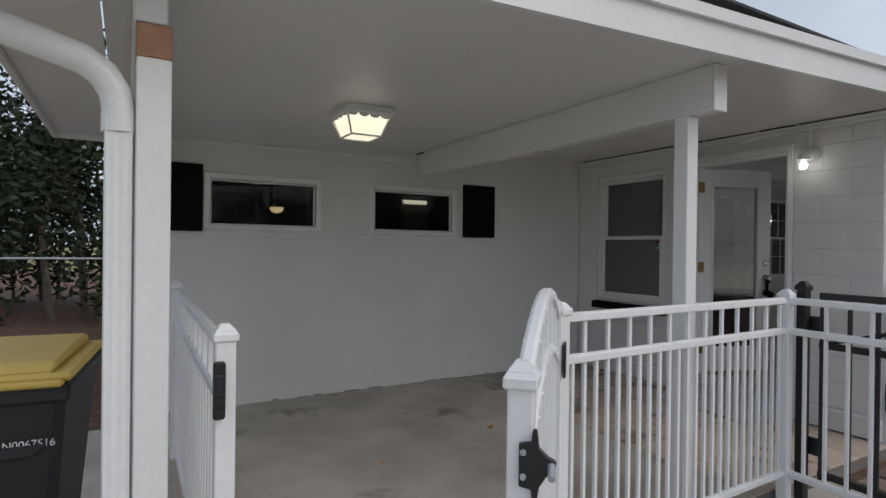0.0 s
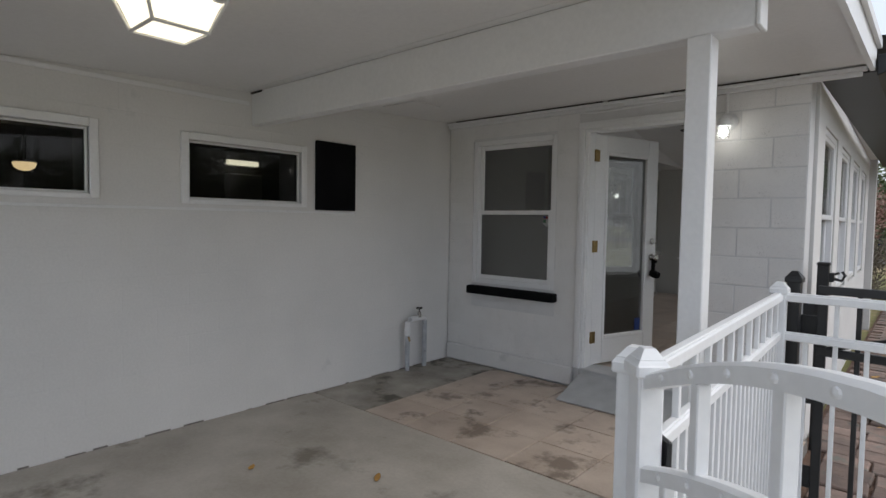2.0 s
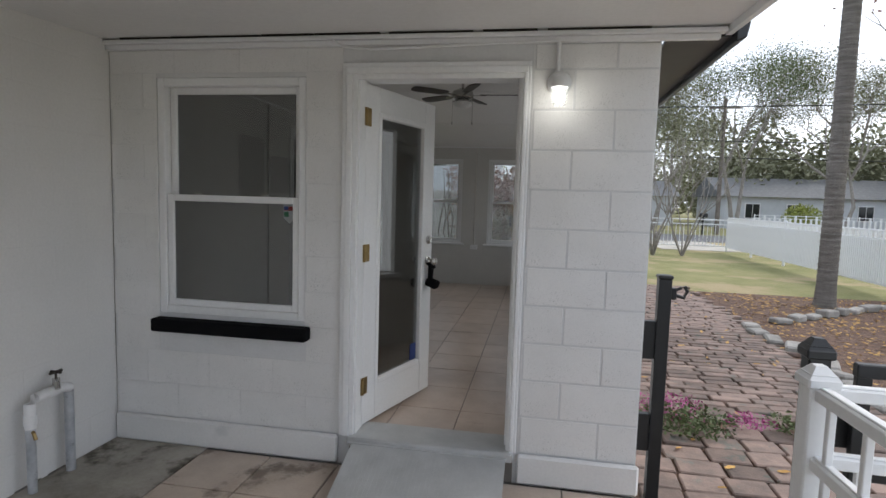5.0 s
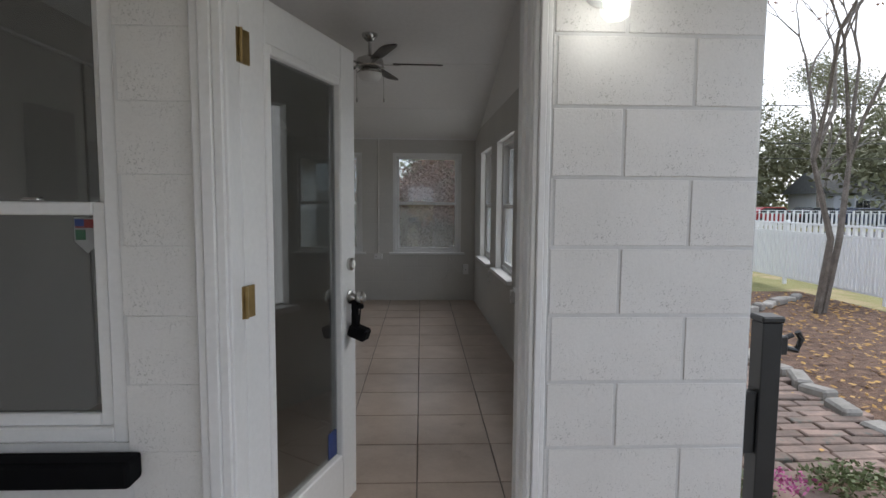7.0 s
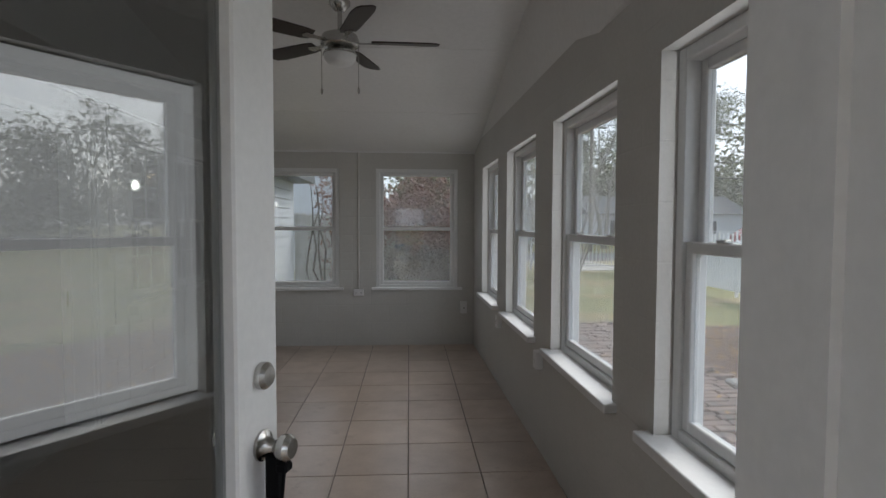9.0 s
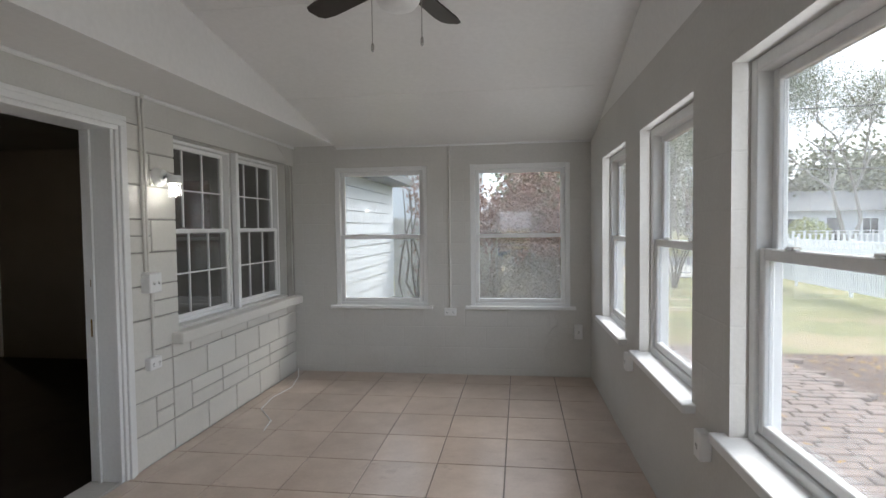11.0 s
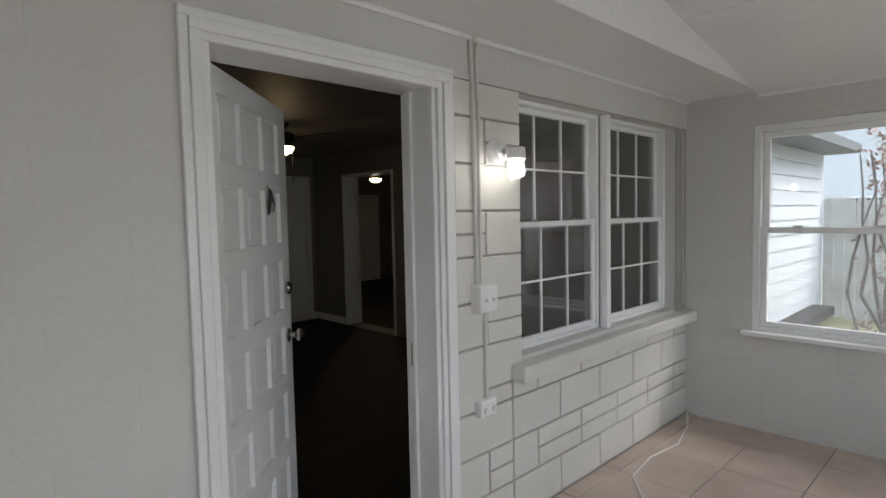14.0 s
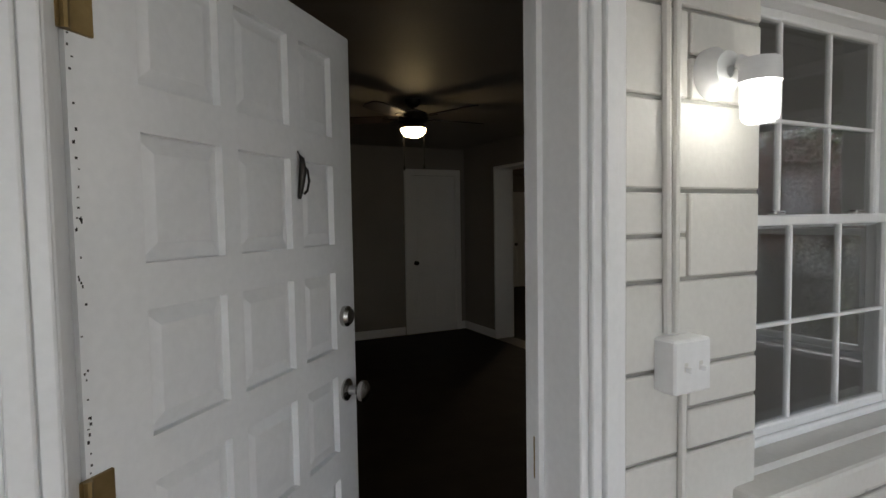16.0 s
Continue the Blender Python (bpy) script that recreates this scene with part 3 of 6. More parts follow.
# ---- windows and doors ----
def sash_window(name, label, m, w, h, grid=None, glass=CLEAR, frame_mat=TRIM, depth=0.09, f=0.045, s=0.038):
    """A double-hung window in the plane x-z, outside towards -y, its lower left corner at the origin of m."""
    win = tagged(empty(name, m), label, "window", kind="structure")
    Part().box(0, f, 0, depth, 0, h, 0.004).box(w - f, w, 0, depth, 0, h, 0.004).box(f, w - f, 0, depth, h - f, h, 0.004).box(f, w - f, 0, depth, 0, f, 0.004).end("frame", frame_mat, win)
    half = (h - 2 * f) / 2
    for k, (z0, y0) in enumerate(((f, 0.012), (f + half - 0.02, 0.050))):
        z1, y1 = z0 + half + 0.02, y0 + 0.034
        x0, x1 = f + 0.002, w - f - 0.002
        sh = Part().box(x0, x0 + s, y0, y1, z0, z1, 0.004).box(x1 - s, x1, y0, y1, z0, z1, 0.004).box(x0 + s, x1 - s, y0, y1, z0, z0 + s, 0.004).box(x0 + s, x1 - s, y0, y1, z1 - s, z1, 0.004)
        if grid:
            cols, rows = grid
            for i in range(1, cols):
                x = x0 + s + (x1 - x0 - 2 * s) * i / cols
                sh.box(x - 0.0055, x + 0.0055, y0 + 0.008, y1 - 0.008, z0 + s, z1 - s, 0.002)
            for j in range(1, rows):
                z = z0 + s + (z1 - z0 - 2 * s) * j / rows
                sh.box(x0 + s, x1 - s, y0 + 0.007, y1 - 0.007, z - 0.0055, z + 0.0055, 0.002)
        sh.end("sash", frame_mat, win)
        g = Part().box(x0 + s, x1 - s, y0 + 0.015, y0 + 0.019, z0 + s, z1 - s).end("pane", glass, win)
        g.visible_shadow = False
        if k == 0:
            for x in (0.25, 0.75):
                Part().box(x0 + (x1 - x0) * x - 0.025, x0 + (x1 - x0) * x + 0.025, y0 - 0.008, y0 + 0.02, z1, z1 + 0.012, 0.004).end("latch", CHROME, win)
    return win


def fixed_window(name, label, m, w, h):
    win = tagged(empty(name, m), label, "window", kind="structure")
    Part().box(-0.05, 0.0, -0.018, 0.06, -0.03, h + 0.05, 0.004).box(w, w + 0.05, -0.018, 0.06, -0.03, h + 0.05, 0.004).box(0.0, w, -0.018, 0.06, h, h + 0.05, 0.004).box(0.0, w, -0.022, 0.06, -0.03, 0.0, 0.004).end("frame", TRIM, win)
    Part().box(0, 0.016, 0.012, 0.05, 0, h, 0.003).box(w - 0.016, w, 0.012, 0.05, 0, h, 0.003).box(0.016, w - 0.016, 0.012, 0.05, h - 0.016, h, 0.003).box(0.016, w - 0.016, 0.012, 0.05, 0, 0.014, 0.003).end("sash", TRIM, win)
    g = Part().box(0.016, w - 0.016, 0.028, 0.032, 0.014, h - 0.016).end("pane", DIM, win)
    g.visible_shadow = False
    return win


# local -y of a window faces the viewer's side
fixed_window("window_1", "wide white-framed window set high in the house wall", pose(0.0, -4.105, 1.525, 0, 0, 90), 0.892, 0.385)
fixed_window("window_2", "wide white-framed window set high in the house wall", pose(0.0, -2.64, 1.515, 0, 0, 90), 0.865, 0.39)
sash_window("window_3", "white double-hung window over a black sill", pose(0.303, 0.012, 0.80), 0.919, 1.37, glass=ROOMDIMG)
sash_window("window_4", "white double-hung window looking onto a fence", pose(0.335, WALL_Y + 0.012, 0.80), 0.93, 1.38, glass=HAZY)
sash_window("window_5", "white double-hung window looking onto shrubs", pose(1.685, WALL_Y + 0.012, 0.80), 0.945, 1.38, glass=HAZY)
for i, (a, b) in enumerate(RIGHT):
    skewed(sash_window(f"window_{6 + i}", "white double-hung window deep in the block wall", pose(WALL_R + 0.062, b, 0.82, 0, 0, -90), b - a, 1.31, glass=HAZY, depth=0.09))
for i, a in enumerate((4.135, 5.035)):
    sash_window(f"window_{10 + i}", "white double-hung window with a grid of small panes", pose(WALL_L - 0.085, a, 0.935, 0, 0, 90), 0.86, 1.27, grid=(3, 2), glass=REFLG, f=0.022, s=0.030)
mul = Part().box(WALL_L - 0.080, WALL_L - 0.030, 4.993, 5.037, 0.935, 2.205, 0.004)
structure(mul.end("trim_6", TRIM), "white mullion between paired windows", "trim")


def sill(name, label, x0, x1, y0, y1, z0, z1, mat, bevel=0.006):
    return structure(Part().box(x0, x1, y0, y1, z0, z1, bevel, segments=2).end(name, mat), label, "window sill")


sill("sill_1", "black-painted brick sill under the porch window", 0.300, 1.262, -0.082, 0.004, 0.700, 0.778, BLACK, 0.012)
sill("sill_2", "white wooden window sill", 0.285, 1.315, WALL_Y - 0.055, WALL_Y + 0.02, 0.785, 0.815, TRIM)
sill("sill_3", "white wooden window sill", 1.635, 2.68, WALL_Y - 0.055, WALL_Y + 0.02, 0.785, 0.815, TRIM)
for i, (a, b) in enumerate(RIGHT):
    skewed(sill(f"sill_{4 + i}", "deep white wooden window sill", WALL_R - 0.055, WALL_R + 0.07, a - 0.05, b + 0.05, 0.79, 0.828, TRIM))
sill("sill_8", "long painted masonry sill under the paired windows", WALL_L - 0.05, WALL_L + 0.085, 4.04, WALL_Y - 0.004, 0.835, 0.915, GREIGE2, 0.012)


def casing(name, label, axis, face, out, a0, a1, z0, z1, w, mat, narrow=1.0):
    """A stepped door casing round an opening on a wall face."""
    p = Part()
    for k, (i0, i1, thick) in enumerate(((0.0, 0.026, 0.016), (0.026, 0.060, 0.028), (0.060, w, 0.020))):
        lo, hi = sorted((face, face + out * thick))
        for c0, c1, d0, d1 in ((a0 - i1, a0 - i0, z0, z1 + i0), (a1 + i0 * narrow, a1 + i1 * narrow, z0, z1 + i0), (a0 - i1, a1 + i1 * narrow, z1 + i0, z1 + i1)):
            if axis == "x":
                p.box(lo, hi, c0, c1, d0, d1, 0.003)
            else:
                p.box(c0, c1, lo, hi, d0, d1, 0.003)
    return structure(p.end(name, mat), label, "door frame")


casing("door_frame_1", "white-painted casing of the porch door", "y", 0.002, -1, 1.525, 2.395, 0.165, 2.15, 0.085, TRIM, 0.6)
j1 = Part().box(1.49, 1.535, 0.0, 0.19, 0.12, 2.21, 0.003).box(2.388, 2.432, 0.0, 0.19, 0.12, 2.21, 0.003).box(1.535, 2.388, 0.0, 0.19, 2.165, 2.21, 0.003).box(2.378, 2.388, 0.06, 0.085, 0.17, 2.165)
structure(j1.end("door_jamb_1", TRIM), "white door jamb", "door frame")
thr = Part().box(1.50, 2.43, -0.05, 0.20, 0.12, 0.172, 0.008)
structure(thr.end("threshold", STEEL), "worn aluminium door threshold", "threshold")
casing("door_frame_2", "white-painted stepped casing of the house door", "x", WALL_L, 1, 2.67, 3.58, FLOOR_IN, 2.148, 0.088, TRIM)
j2 = Part().box(-0.298, WALL_L, 2.64, 2.672, FLOOR_IN, 2.185, 0.003).box(-0.298, WALL_L, 3.56, 3.60, FLOOR_IN, 2.185, 0.003).box(-0.298, WALL_L, 2.672, 3.56, 2.15, 2.185, 0.003).box(-0.24, -0.225, 3.545, 3.56, FLOOR_IN, 2.15)
structure(j2.end("door_jamb_2", TRIM), "white door jamb with strike plates", "door frame")


def hinges(door, zs, x=0.0):
    for z in zs:
        Part().box(-0.02, 0.045, -0.006, 0.001, z - 0.05, z + 0.05, 0.001).tube([(-0.004, -0.008, z - 0.05), (-0.004, -0.008, z + 0.05)], 0.007).end("hinge", BRASS, door)


# glazed porch door, ajar into the sunroom
gd = structure(empty("door_1", pose(1.537, 0.105, 0.180, 0, 0, 72.0)), "white glazed door standing ajar with a black lever handle", "door")
st = 0.132
dwid, dhei = 0.80, 1.975
Part().box(0, st, 0, 0.044, 0, dhei, 0.004).box(dwid - st, dwid, 0, 0.044, 0, dhei, 0.004).box(st, dwid - st, 0, 0.044, 0, 0.22, 0.004).box(st, dwid - st, 0, 0.044, dhei - 0.15, dhei, 0.004).end("leaf", TRIM, gd)
Part().box(st - 0.01, st + 0.022, -0.008, 0.052, 0.21, dhei - 0.14, 0.005).box(dwid - st - 0.022, dwid - st + 0.01, -0.008, 0.052, 0.21, dhei - 0.14, 0.005).box(st + 0.022, dwid - st - 0.022, -0.008, 0.052, 0.21, 0.242, 0.005).box(st + 0.022, dwid - st - 0.022, -0.008, 0.052, dhei - 0.172, dhei - 0.14, 0.005).end("molding", TRIM, gd)
gp = Part().box(st + 0.02, dwid - st - 0.02, 0.018, 0.024, 0.24, dhei - 0.17).end("pane", DOORG, gd)
gp.visible_shadow = False
hinges(gd, (0.235, 1.02, 1.79))
dk = pose(dwid - 0.06, 0, 0.915, 90, 0, 0)
Part().lathe([(0.032, 0), (0.032, 0.006), (0.02, 0.012), (0.012, 0.03), (0.026, 0.045), (0.028, 0.06), (0.02, 0.07), (0.0, 0.072)], 20, dk).end("handle", CHROME, gd, True)
Part().lathe([(0.028, 0), (0.028, 0.012), (0.02, 0.02), (0.0, 0.021)], 20, pose(dwid - 0.06, 0, 1.06, 90, 0, 0)).end("deadbolt", CHROME, gd, True)
lx = dwid - 0.058
Part().box(lx - 0.012, lx + 0.012, -0.040, -0.010, 0.76, 0.90, 0.005).box(lx - 0.014, lx + 0.014, -0.062, -0.036, 0.865, 0.885, 0.004).tube([(lx - 0.01, -0.055, 0.87), (lx - 0.01, -0.048, 0.80), (lx - 0.01, -0.030, 0.77)], 0.004, 8).end("shackle", BLACK, gd)
Part().box(-0.032, 0.032, -0.085, 0.0, -0.055, 0.0, 0.008, pose(lx, -0.012, 0.80, 18, 0, 0)).end("lockbox", BLACK, gd)
Part().box(dwid - st - 0.105, dwid - st - 0.035, 0.0145, 0.0175, 0.25, 0.36).end("sticker", STICKB, gd)

# panelled house door, ajar into the dark room
pd = structure(empty("door_2", pose(-0.205, 2.680, 0.15, 0, 0, 90 + 46.0)), "white panelled door standing ajar with a brass knocker", "door")
pw, ph = 0.912, 1.99
cx = [(0.13, 0.335), (0.385, 0.585), (0.635, 0.80)]
zz = [0.15 + k * 0.306 for k in range(6)]
door_mesh = Part()
xs = sorted({0.0, pw, *[v for c in cx for v in c]})
zs = sorted({0.0, ph, *[z for z in zz], *[z + 0.225 for z in zz]})
for xa, xb in zip(xs, xs[1:]):
    for za, zb in zip(zs, zs[1:]):
        panel = any(abs(xa - c[0]) < 1e-6 for c in cx) and any(abs(za - z) < 1e-6 for z in zz)
        if panel:
            door_mesh.box(xa, xb, 0.018, 0.030, za, zb)
            # raised field with sloped shoulders
            t = bmesh.new()
            o = [(xa + 0.004, za + 0.004), (xb - 0.004, za + 0.004), (xb - 0.004, zb - 0.004), (xa + 0.004, zb - 0.004)]
            inn = [(xa + 0.034, za + 0.034), (xb - 0.034, za + 0.034), (xb - 0.034, zb - 0.034), (xa + 0.034, zb - 0.034)]
            ov = [t.verts.new((x, 0.0175, z)) for x, z in o]
            iv = [t.verts.new((x, 0.007, z)) for x, z in inn]
            for k in range(4):
                t.faces.new((ov[k], ov[(k + 1) % 4], iv[(k + 1) % 4], iv[k]))
            t.faces.new(iv)
            door_mesh.take(t)
        else:
            door_mesh.box(xa, xb, 0.0, 0.044, za, zb)
door_mesh.end("leaf", TRIM, pd)
hinges(pd, (0.25, 1.0, 1.78))
for z, r in ((0.935, 0.03), (1.158, 0.028)):
    prof = [(0.033, 0), (0.033, 0.006), (0.014, 0.014), (0.012, 0.035), (0.03, 0.05), (0.031, 0.062), (0.02, 0.072), (0.0, 0.074)] if z < 1.0 else [(0.031, 0), (0.031, 0.012), (0.022, 0.022), (0.0, 0.024)]
    Part().lathe(prof, 20, pose(pw - 0.065, 0, z, 90, 0, 0)).end("knob" if z < 1.0 else "deadbolt", CHROME, pd, True)
kn = Part().tube([(0.612, -0.004, 1.62), (0.612, -0.016, 1.60), (0.612, -0.018, 1.57), (0.612, -0.010, 1.52), (0.612, -0.006, 1.50)], [0.003, 0.007, 0.010, 0.007, 0.004], 10)
kn.tube([(0.612, -0.02, 1.585), (0.624, -0.024, 1.572), (0.627, -0.026, 1.545), (0.620, -0.024, 1.52), (0.612, -0.02, 1.512)], 0.0035, 8)
chips = Part()
rc = random.Random(2)
for k in range(90):
    z = rc.choice((rc.uniform(1.2, 1.9), rc.uniform(0.3, 1.2)))
    s = rc.uniform(0.0008, 0.0028)
    xc = rc.uniform(0.002, 0.012)
    chips.box(xc, xc + rc.uniform(0.0015, 0.004), -0.0008, 0.001, z - s, z + s)
tagged(chips.end("paint_chips", BRONZE, pd), kind="stuff")
kn.end("knocker", BRONZE, pd, True)
sp = Part().box(-0.262, -0.232, 3.556, 3.5585, 0.98, 1.08, 0.001).box(-0.255, -0.235, 3.556, 3.5585, 1.265, 1.305, 0.001)
structure(sp.end("strike_plate", BRASS), "worn brass strike plates in the jamb", "strike plate")

# ---- posts, fence and gate ----
def thing(ob, label, category, group=""):
    return tagged(ob, label, category, group)


post1 = empty("porch_post", pose(3.039, -2.155, 0))
thing(post1, "square white porch post on the slab edge", "post")
Part().box(-0.042, 0.042, -0.042, 0.042, 0.0, 2.058, 0.004).end("shaft", TRIM, post1)
post2 = empty("porch_post", pose(3.06, -4.635, 0.0))
thing(post2, "square white porch post topped with bare wood", "post")
Part().box(-0.046, 0.046, -0.046, 0.046, 0.0, 1.905, 0.004).end("shaft", TRIM, post2)
Part().box(-0.048, 0.048, -0.048, 0.048, 1.905, 2.002, 0.003).end("block", BAREWOOD, post2)

dsp = empty("downspout", pose(3.05, -4.722, -0.05))
thing(dsp, "white fluted metal downspout with a curved elbow", "downspout")
dp = Part()
outl = []
for k in range(24):
    a = 2 * math.pi * k / 24
    r = 0.035 + (0.003 if k % 2 else 0.0)
    outl.append((r * max(-1, min(1, 1.25 * math.cos(a))), r * max(-1, min(1, 1.25 * math.sin(a)))))
dp.prism(outl, 0.0, 1.78, "z")
dp.end("pipe", VINYL, dsp)
ep = [(0, 0, 1.75), (0, 0, 1.79), (0.0, -0.010, 1.85), (0.0, -0.04, 1.90), (0.0, -0.09, 1.935), (0.01, -0.22, 1.97), (0.04, -0.75, 2.08)]
Part().tube(ep, 0.044, 12).tube([(0, 0, 1.735), (0, 0, 1.79)], 0.047, 12).end("elbow", VINYL, dsp, True)


def fence_post(parent, x, y, h, mat=VINYL, w=0.029, cap=True):
    p = Part().box(x - w, x + w, y - w, y + w, -0.06, h - 0.03, 0.004)
    p.end("post", mat, parent)
    if cap:
        t = Part().box(x - w - 0.008, x + w + 0.008, y - w - 0.008, y + w + 0.008, h - 0.045, h - 0.02, 0.004)
        t.prism([(x - w, y - w), (x + w, y - w), (x + w, y + w), (x - w, y + w)], h - 0.02, h - 0.012, "z")
        v = t.bm
        base = [v.verts.new((x + sx * (w + 0.005), y + sy * (w + 0.005), h - 0.021)) for sx, sy in ((-1, -1), (1, -1), (1, 1), (-1, 1))]
        topv = [v.verts.new((x + sx * w * 0.45, y + sy * w * 0.45, h + 0.006)) for sx, sy in ((-1, -1), (1, -1), (1, 1), (-1, 1))]
        for k in range(4):
            v.faces.new((base[k], base[(k + 1) % 4], topv[(k + 1) % 4], topv[k]))
        v.faces.new(topv)
        t.end("post_cap", mat, parent)


def fence_panel(name, label, a, b, top, low, gap, mat=VINYL, pick=0.0085, posts=(True, True), extra=0.17, group=""):
    """A two-rail picket panel from a to b on the plan, with a short open band under the top rail."""
    d = Vector((b[0] - a[0], b[1] - a[1], 0))
    ln, ang = d.length, math.degrees(math.atan2(d.y, d.x))
    f = empty(name, pose(a[0], a[1], 0, 0, 0, ang))
    thing(f, label, "fence", group)
    for z, w in ((top, 0.018), (top - extra, 0.017), (low, 0.018)):
        r = Part().box(0.025, ln - 0.025, -w, w, z - 0.016, z + 0.016, 0.004).box(0.025, ln - 0.025, -w + 0.007, w - 0.007, z + 0.015, z + 0.021, 0.002)
        r.end("rail", mat, f)
    n = max(2, round((ln - 0.1) / gap))
    up = piece_mesh("picket", (pick * 2, pick * 2, extra - 0.032), mat, 0.002)
    dn = piece_mesh("picket", (pick * 2, pick * 2, top - extra - low - 0.032), mat, 0.002)
    for i in range(1, n):
        x = ln * i / n
        shared("picket", dn, f, Matrix.Translation((x, 0, (top - extra + low) / 2)))
        if i % 2 == 0:
            shared("picket", up, f, Matrix.Translation((x, 0, top - extra / 2)))
    if posts[0]:
        fence_post(f, 0, 0, top + 0.06, mat)
    if posts[1]:
        fence_post(f, ln, 0, top + 0.06, mat)
    return f


fence_panel("fence_panel", "white vinyl picket fence panel beside the porch entry", (1.02, -4.42), (3.155, -4.442), 1.06, 0.12, 0.085)
fence_panel("fence_panel", "white vinyl picket fence panel along the porch edge", (3.25, -3.20), (3.195, -1.478), 1.085, 0.12, 0.066)
fence_panel("fence_panel", "white vinyl picket fence panel running into the yard", (3.195, -1.478), (5.2, -1.56), 1.085, 0.12, 0.10, posts=(False, True))

lk = Part().box(3.1835, 3.206, -4.479, -4.445, 0.85, 1.02, 0.006).tube([(3.207, -4.462, 0.875), (3.219, -4.462, 0.875)], 0.013, 12).box(3.206, 3.219, -4.477, -4.447, 0.92, 0.985, 0.005)
thing(lk.end("gate_latch", BLACKM), "black gate latch with a keyed lock on a white post", "latch")

# arched gate leaf, swung open outwards
ga, gb = Vector((3.295, -3.262, 0)), Vector((4.085, -4.045, 0))
gl_ = (gb - ga).length
gate = empty("gate", pose(ga.x, ga.y, 0, 0, 0, math.degrees(math.atan2(gb.y - ga.y, gb.x - ga.x))))
thing(gate, "white arched vinyl picket gate standing open", "gate")


def arch(x, lift=0.0):
    u = x / gl_
    return 1.085 + lift + 0.145 * math.sin(math.pi * min(1, max(0, u * 0.97 + 0.03))) ** 1.0


for lift in (0.0, -0.17):
    ar = Part()
    seg = 18
    prev = None
    for k in range(seg + 1):
        x = 0.02 + (gl_ - 0.04) * k / seg
        z = arch(x, lift)
        ring = [ar.bm.verts.new((x, sy * 0.017, z + sz * 0.014)) for sy, sz in ((-1, -1), (1, -1), (1, 0.8), (0.5, 1.2), (-0.5, 1.2), (-1, 0.8))]
        if prev:
            for q in range(6):
                ar.bm.faces.new((prev[q], prev[(q + 1) % 6], ring[(q + 1) % 6], ring[q]))
        else:
            ar.bm.faces.new(ring)
        prev = ring
    ar.bm.faces.new(prev)
    ar.end("rail", VINYL, gate)
Part().box(0.02, gl_ - 0.02, -0.017, 0.017, 0.10, 0.144, 0.004).end("rail", VINYL, gate)
ng = 12
for i in range(1, ng):
    x = gl_ * i / ng
    z = arch(x, -0.17)
    Part().box(x - 0.010, x + 0.010, -0.010, 0.010, 0.144, z - 0.012, 0.002).end("picket", VINYL, gate)
    if i % 2 == 0:
        Part().box(x - 0.011, x + 0.011, -0.011, 0.011, z + 0.012, arch(x) - 0.012, 0.002).end("picket", VINYL, gate)
rv = Part()
for lift in (0.0, -0.17):
    for i in range(1, ng):
        x = gl_ * i / ng
        for sy in (-1, 1):
            rv.lathe([(0.007, 0), (0.006, 0.003), (0.0, 0.005)], 8, pose(x, sy * 0.017, arch(x, lift), 90 if sy < 0 else -90, 0, 0))
tagged(rv.end("rivets", TRIM, gate), kind="stuff")
fence_post(gate, 0.0, 0, 1.16, VINYL, 0.024)
fence_post(gate, gl_, 0, 1.145, VINYL, 0.025)
gx = gl_ + 0.0252
gt = Part().prism([(y_ * 0.8 + 0.022, 0.87 + (z_ - 0.87) * 0.8 + 0.093) for y_, z_ in ((-0.028, 0.82), (0.0, 0.815), (0.004, 0.785), (0.014, 0.785), (0.018, 0.82), (0.036, 0.85), (0.055, 0.86), (0.058, 0.885), (0.036, 0.897), (0.018, 0.915), (0.014, 0.955), (0.004, 0.955), (0.0, 0.925), (-0.028, 0.92))], gx, gx + 0.010, "x", bevel=0.002)
for p0, p1, rad in (((gx + 0.01, 0.060, 0.968), (gx + 0.045, 0.062, 0.958), 0.007), ((gx + 0.009, 0.008, 0.988), (gx + 0.014, 0.008, 0.988), 0.006), ((gx + 0.009, 0.008, 0.943), (gx + 0.014, 0.008, 0.943), 0.006)):
    Part().tube([p0, p1], rad, 10).end("bolt", GALV, gate)
gt.end("latch_striker", BLACKM, gate)
for z in (0.935, 0.285):
    Part().box(-0.05, 0.03, 0.030, 0.040, z - 0.065, z + 0.065, 0.003).end("hinge", BLACKM, gate)

# black aluminium gate swung open into the yard
bg = empty("metal_gate", pose(3.235, -1.375, 0, 0, 0, -3))
thing(bg, "black aluminium yard gate standing open", "gate")
fence_post(bg, 0.0, 0.0, 1.19, BLACKM, 0.026)
for z in (1.12, 0.85, 0.14):
    Part().box(0.09, 1.30, -0.014, 0.014, z - 0.018, z + 0.018, 0.003).end("rail", BLACKM, bg)
for k in range(10):
    x = 0.11 + 1.16 * k / 9
    w = 0.018 if k in (0, 9) else 0.009
    Part().box(x - w, x + w, -0.010, 0.010, 0.10, 1.12, 0.002).end("picket", BLACKM, bg)
Part().tube([(0.12, 0, 0.86), (0.9, 0, 1.11)], 0.012, 6).end("brace", BLACKM, bg)
for z in (0.95, 0.27):
    Part().box(-0.02, 0.11, 0.026, 0.036, z - 0.05, z + 0.05, 0.003).end("hinge", BLACKM, bg)
bp = empty("gate_post", pose(3.172, 0.08, 0))
thing(bp, "black aluminium gate post bracketed to the wall corner", "post")
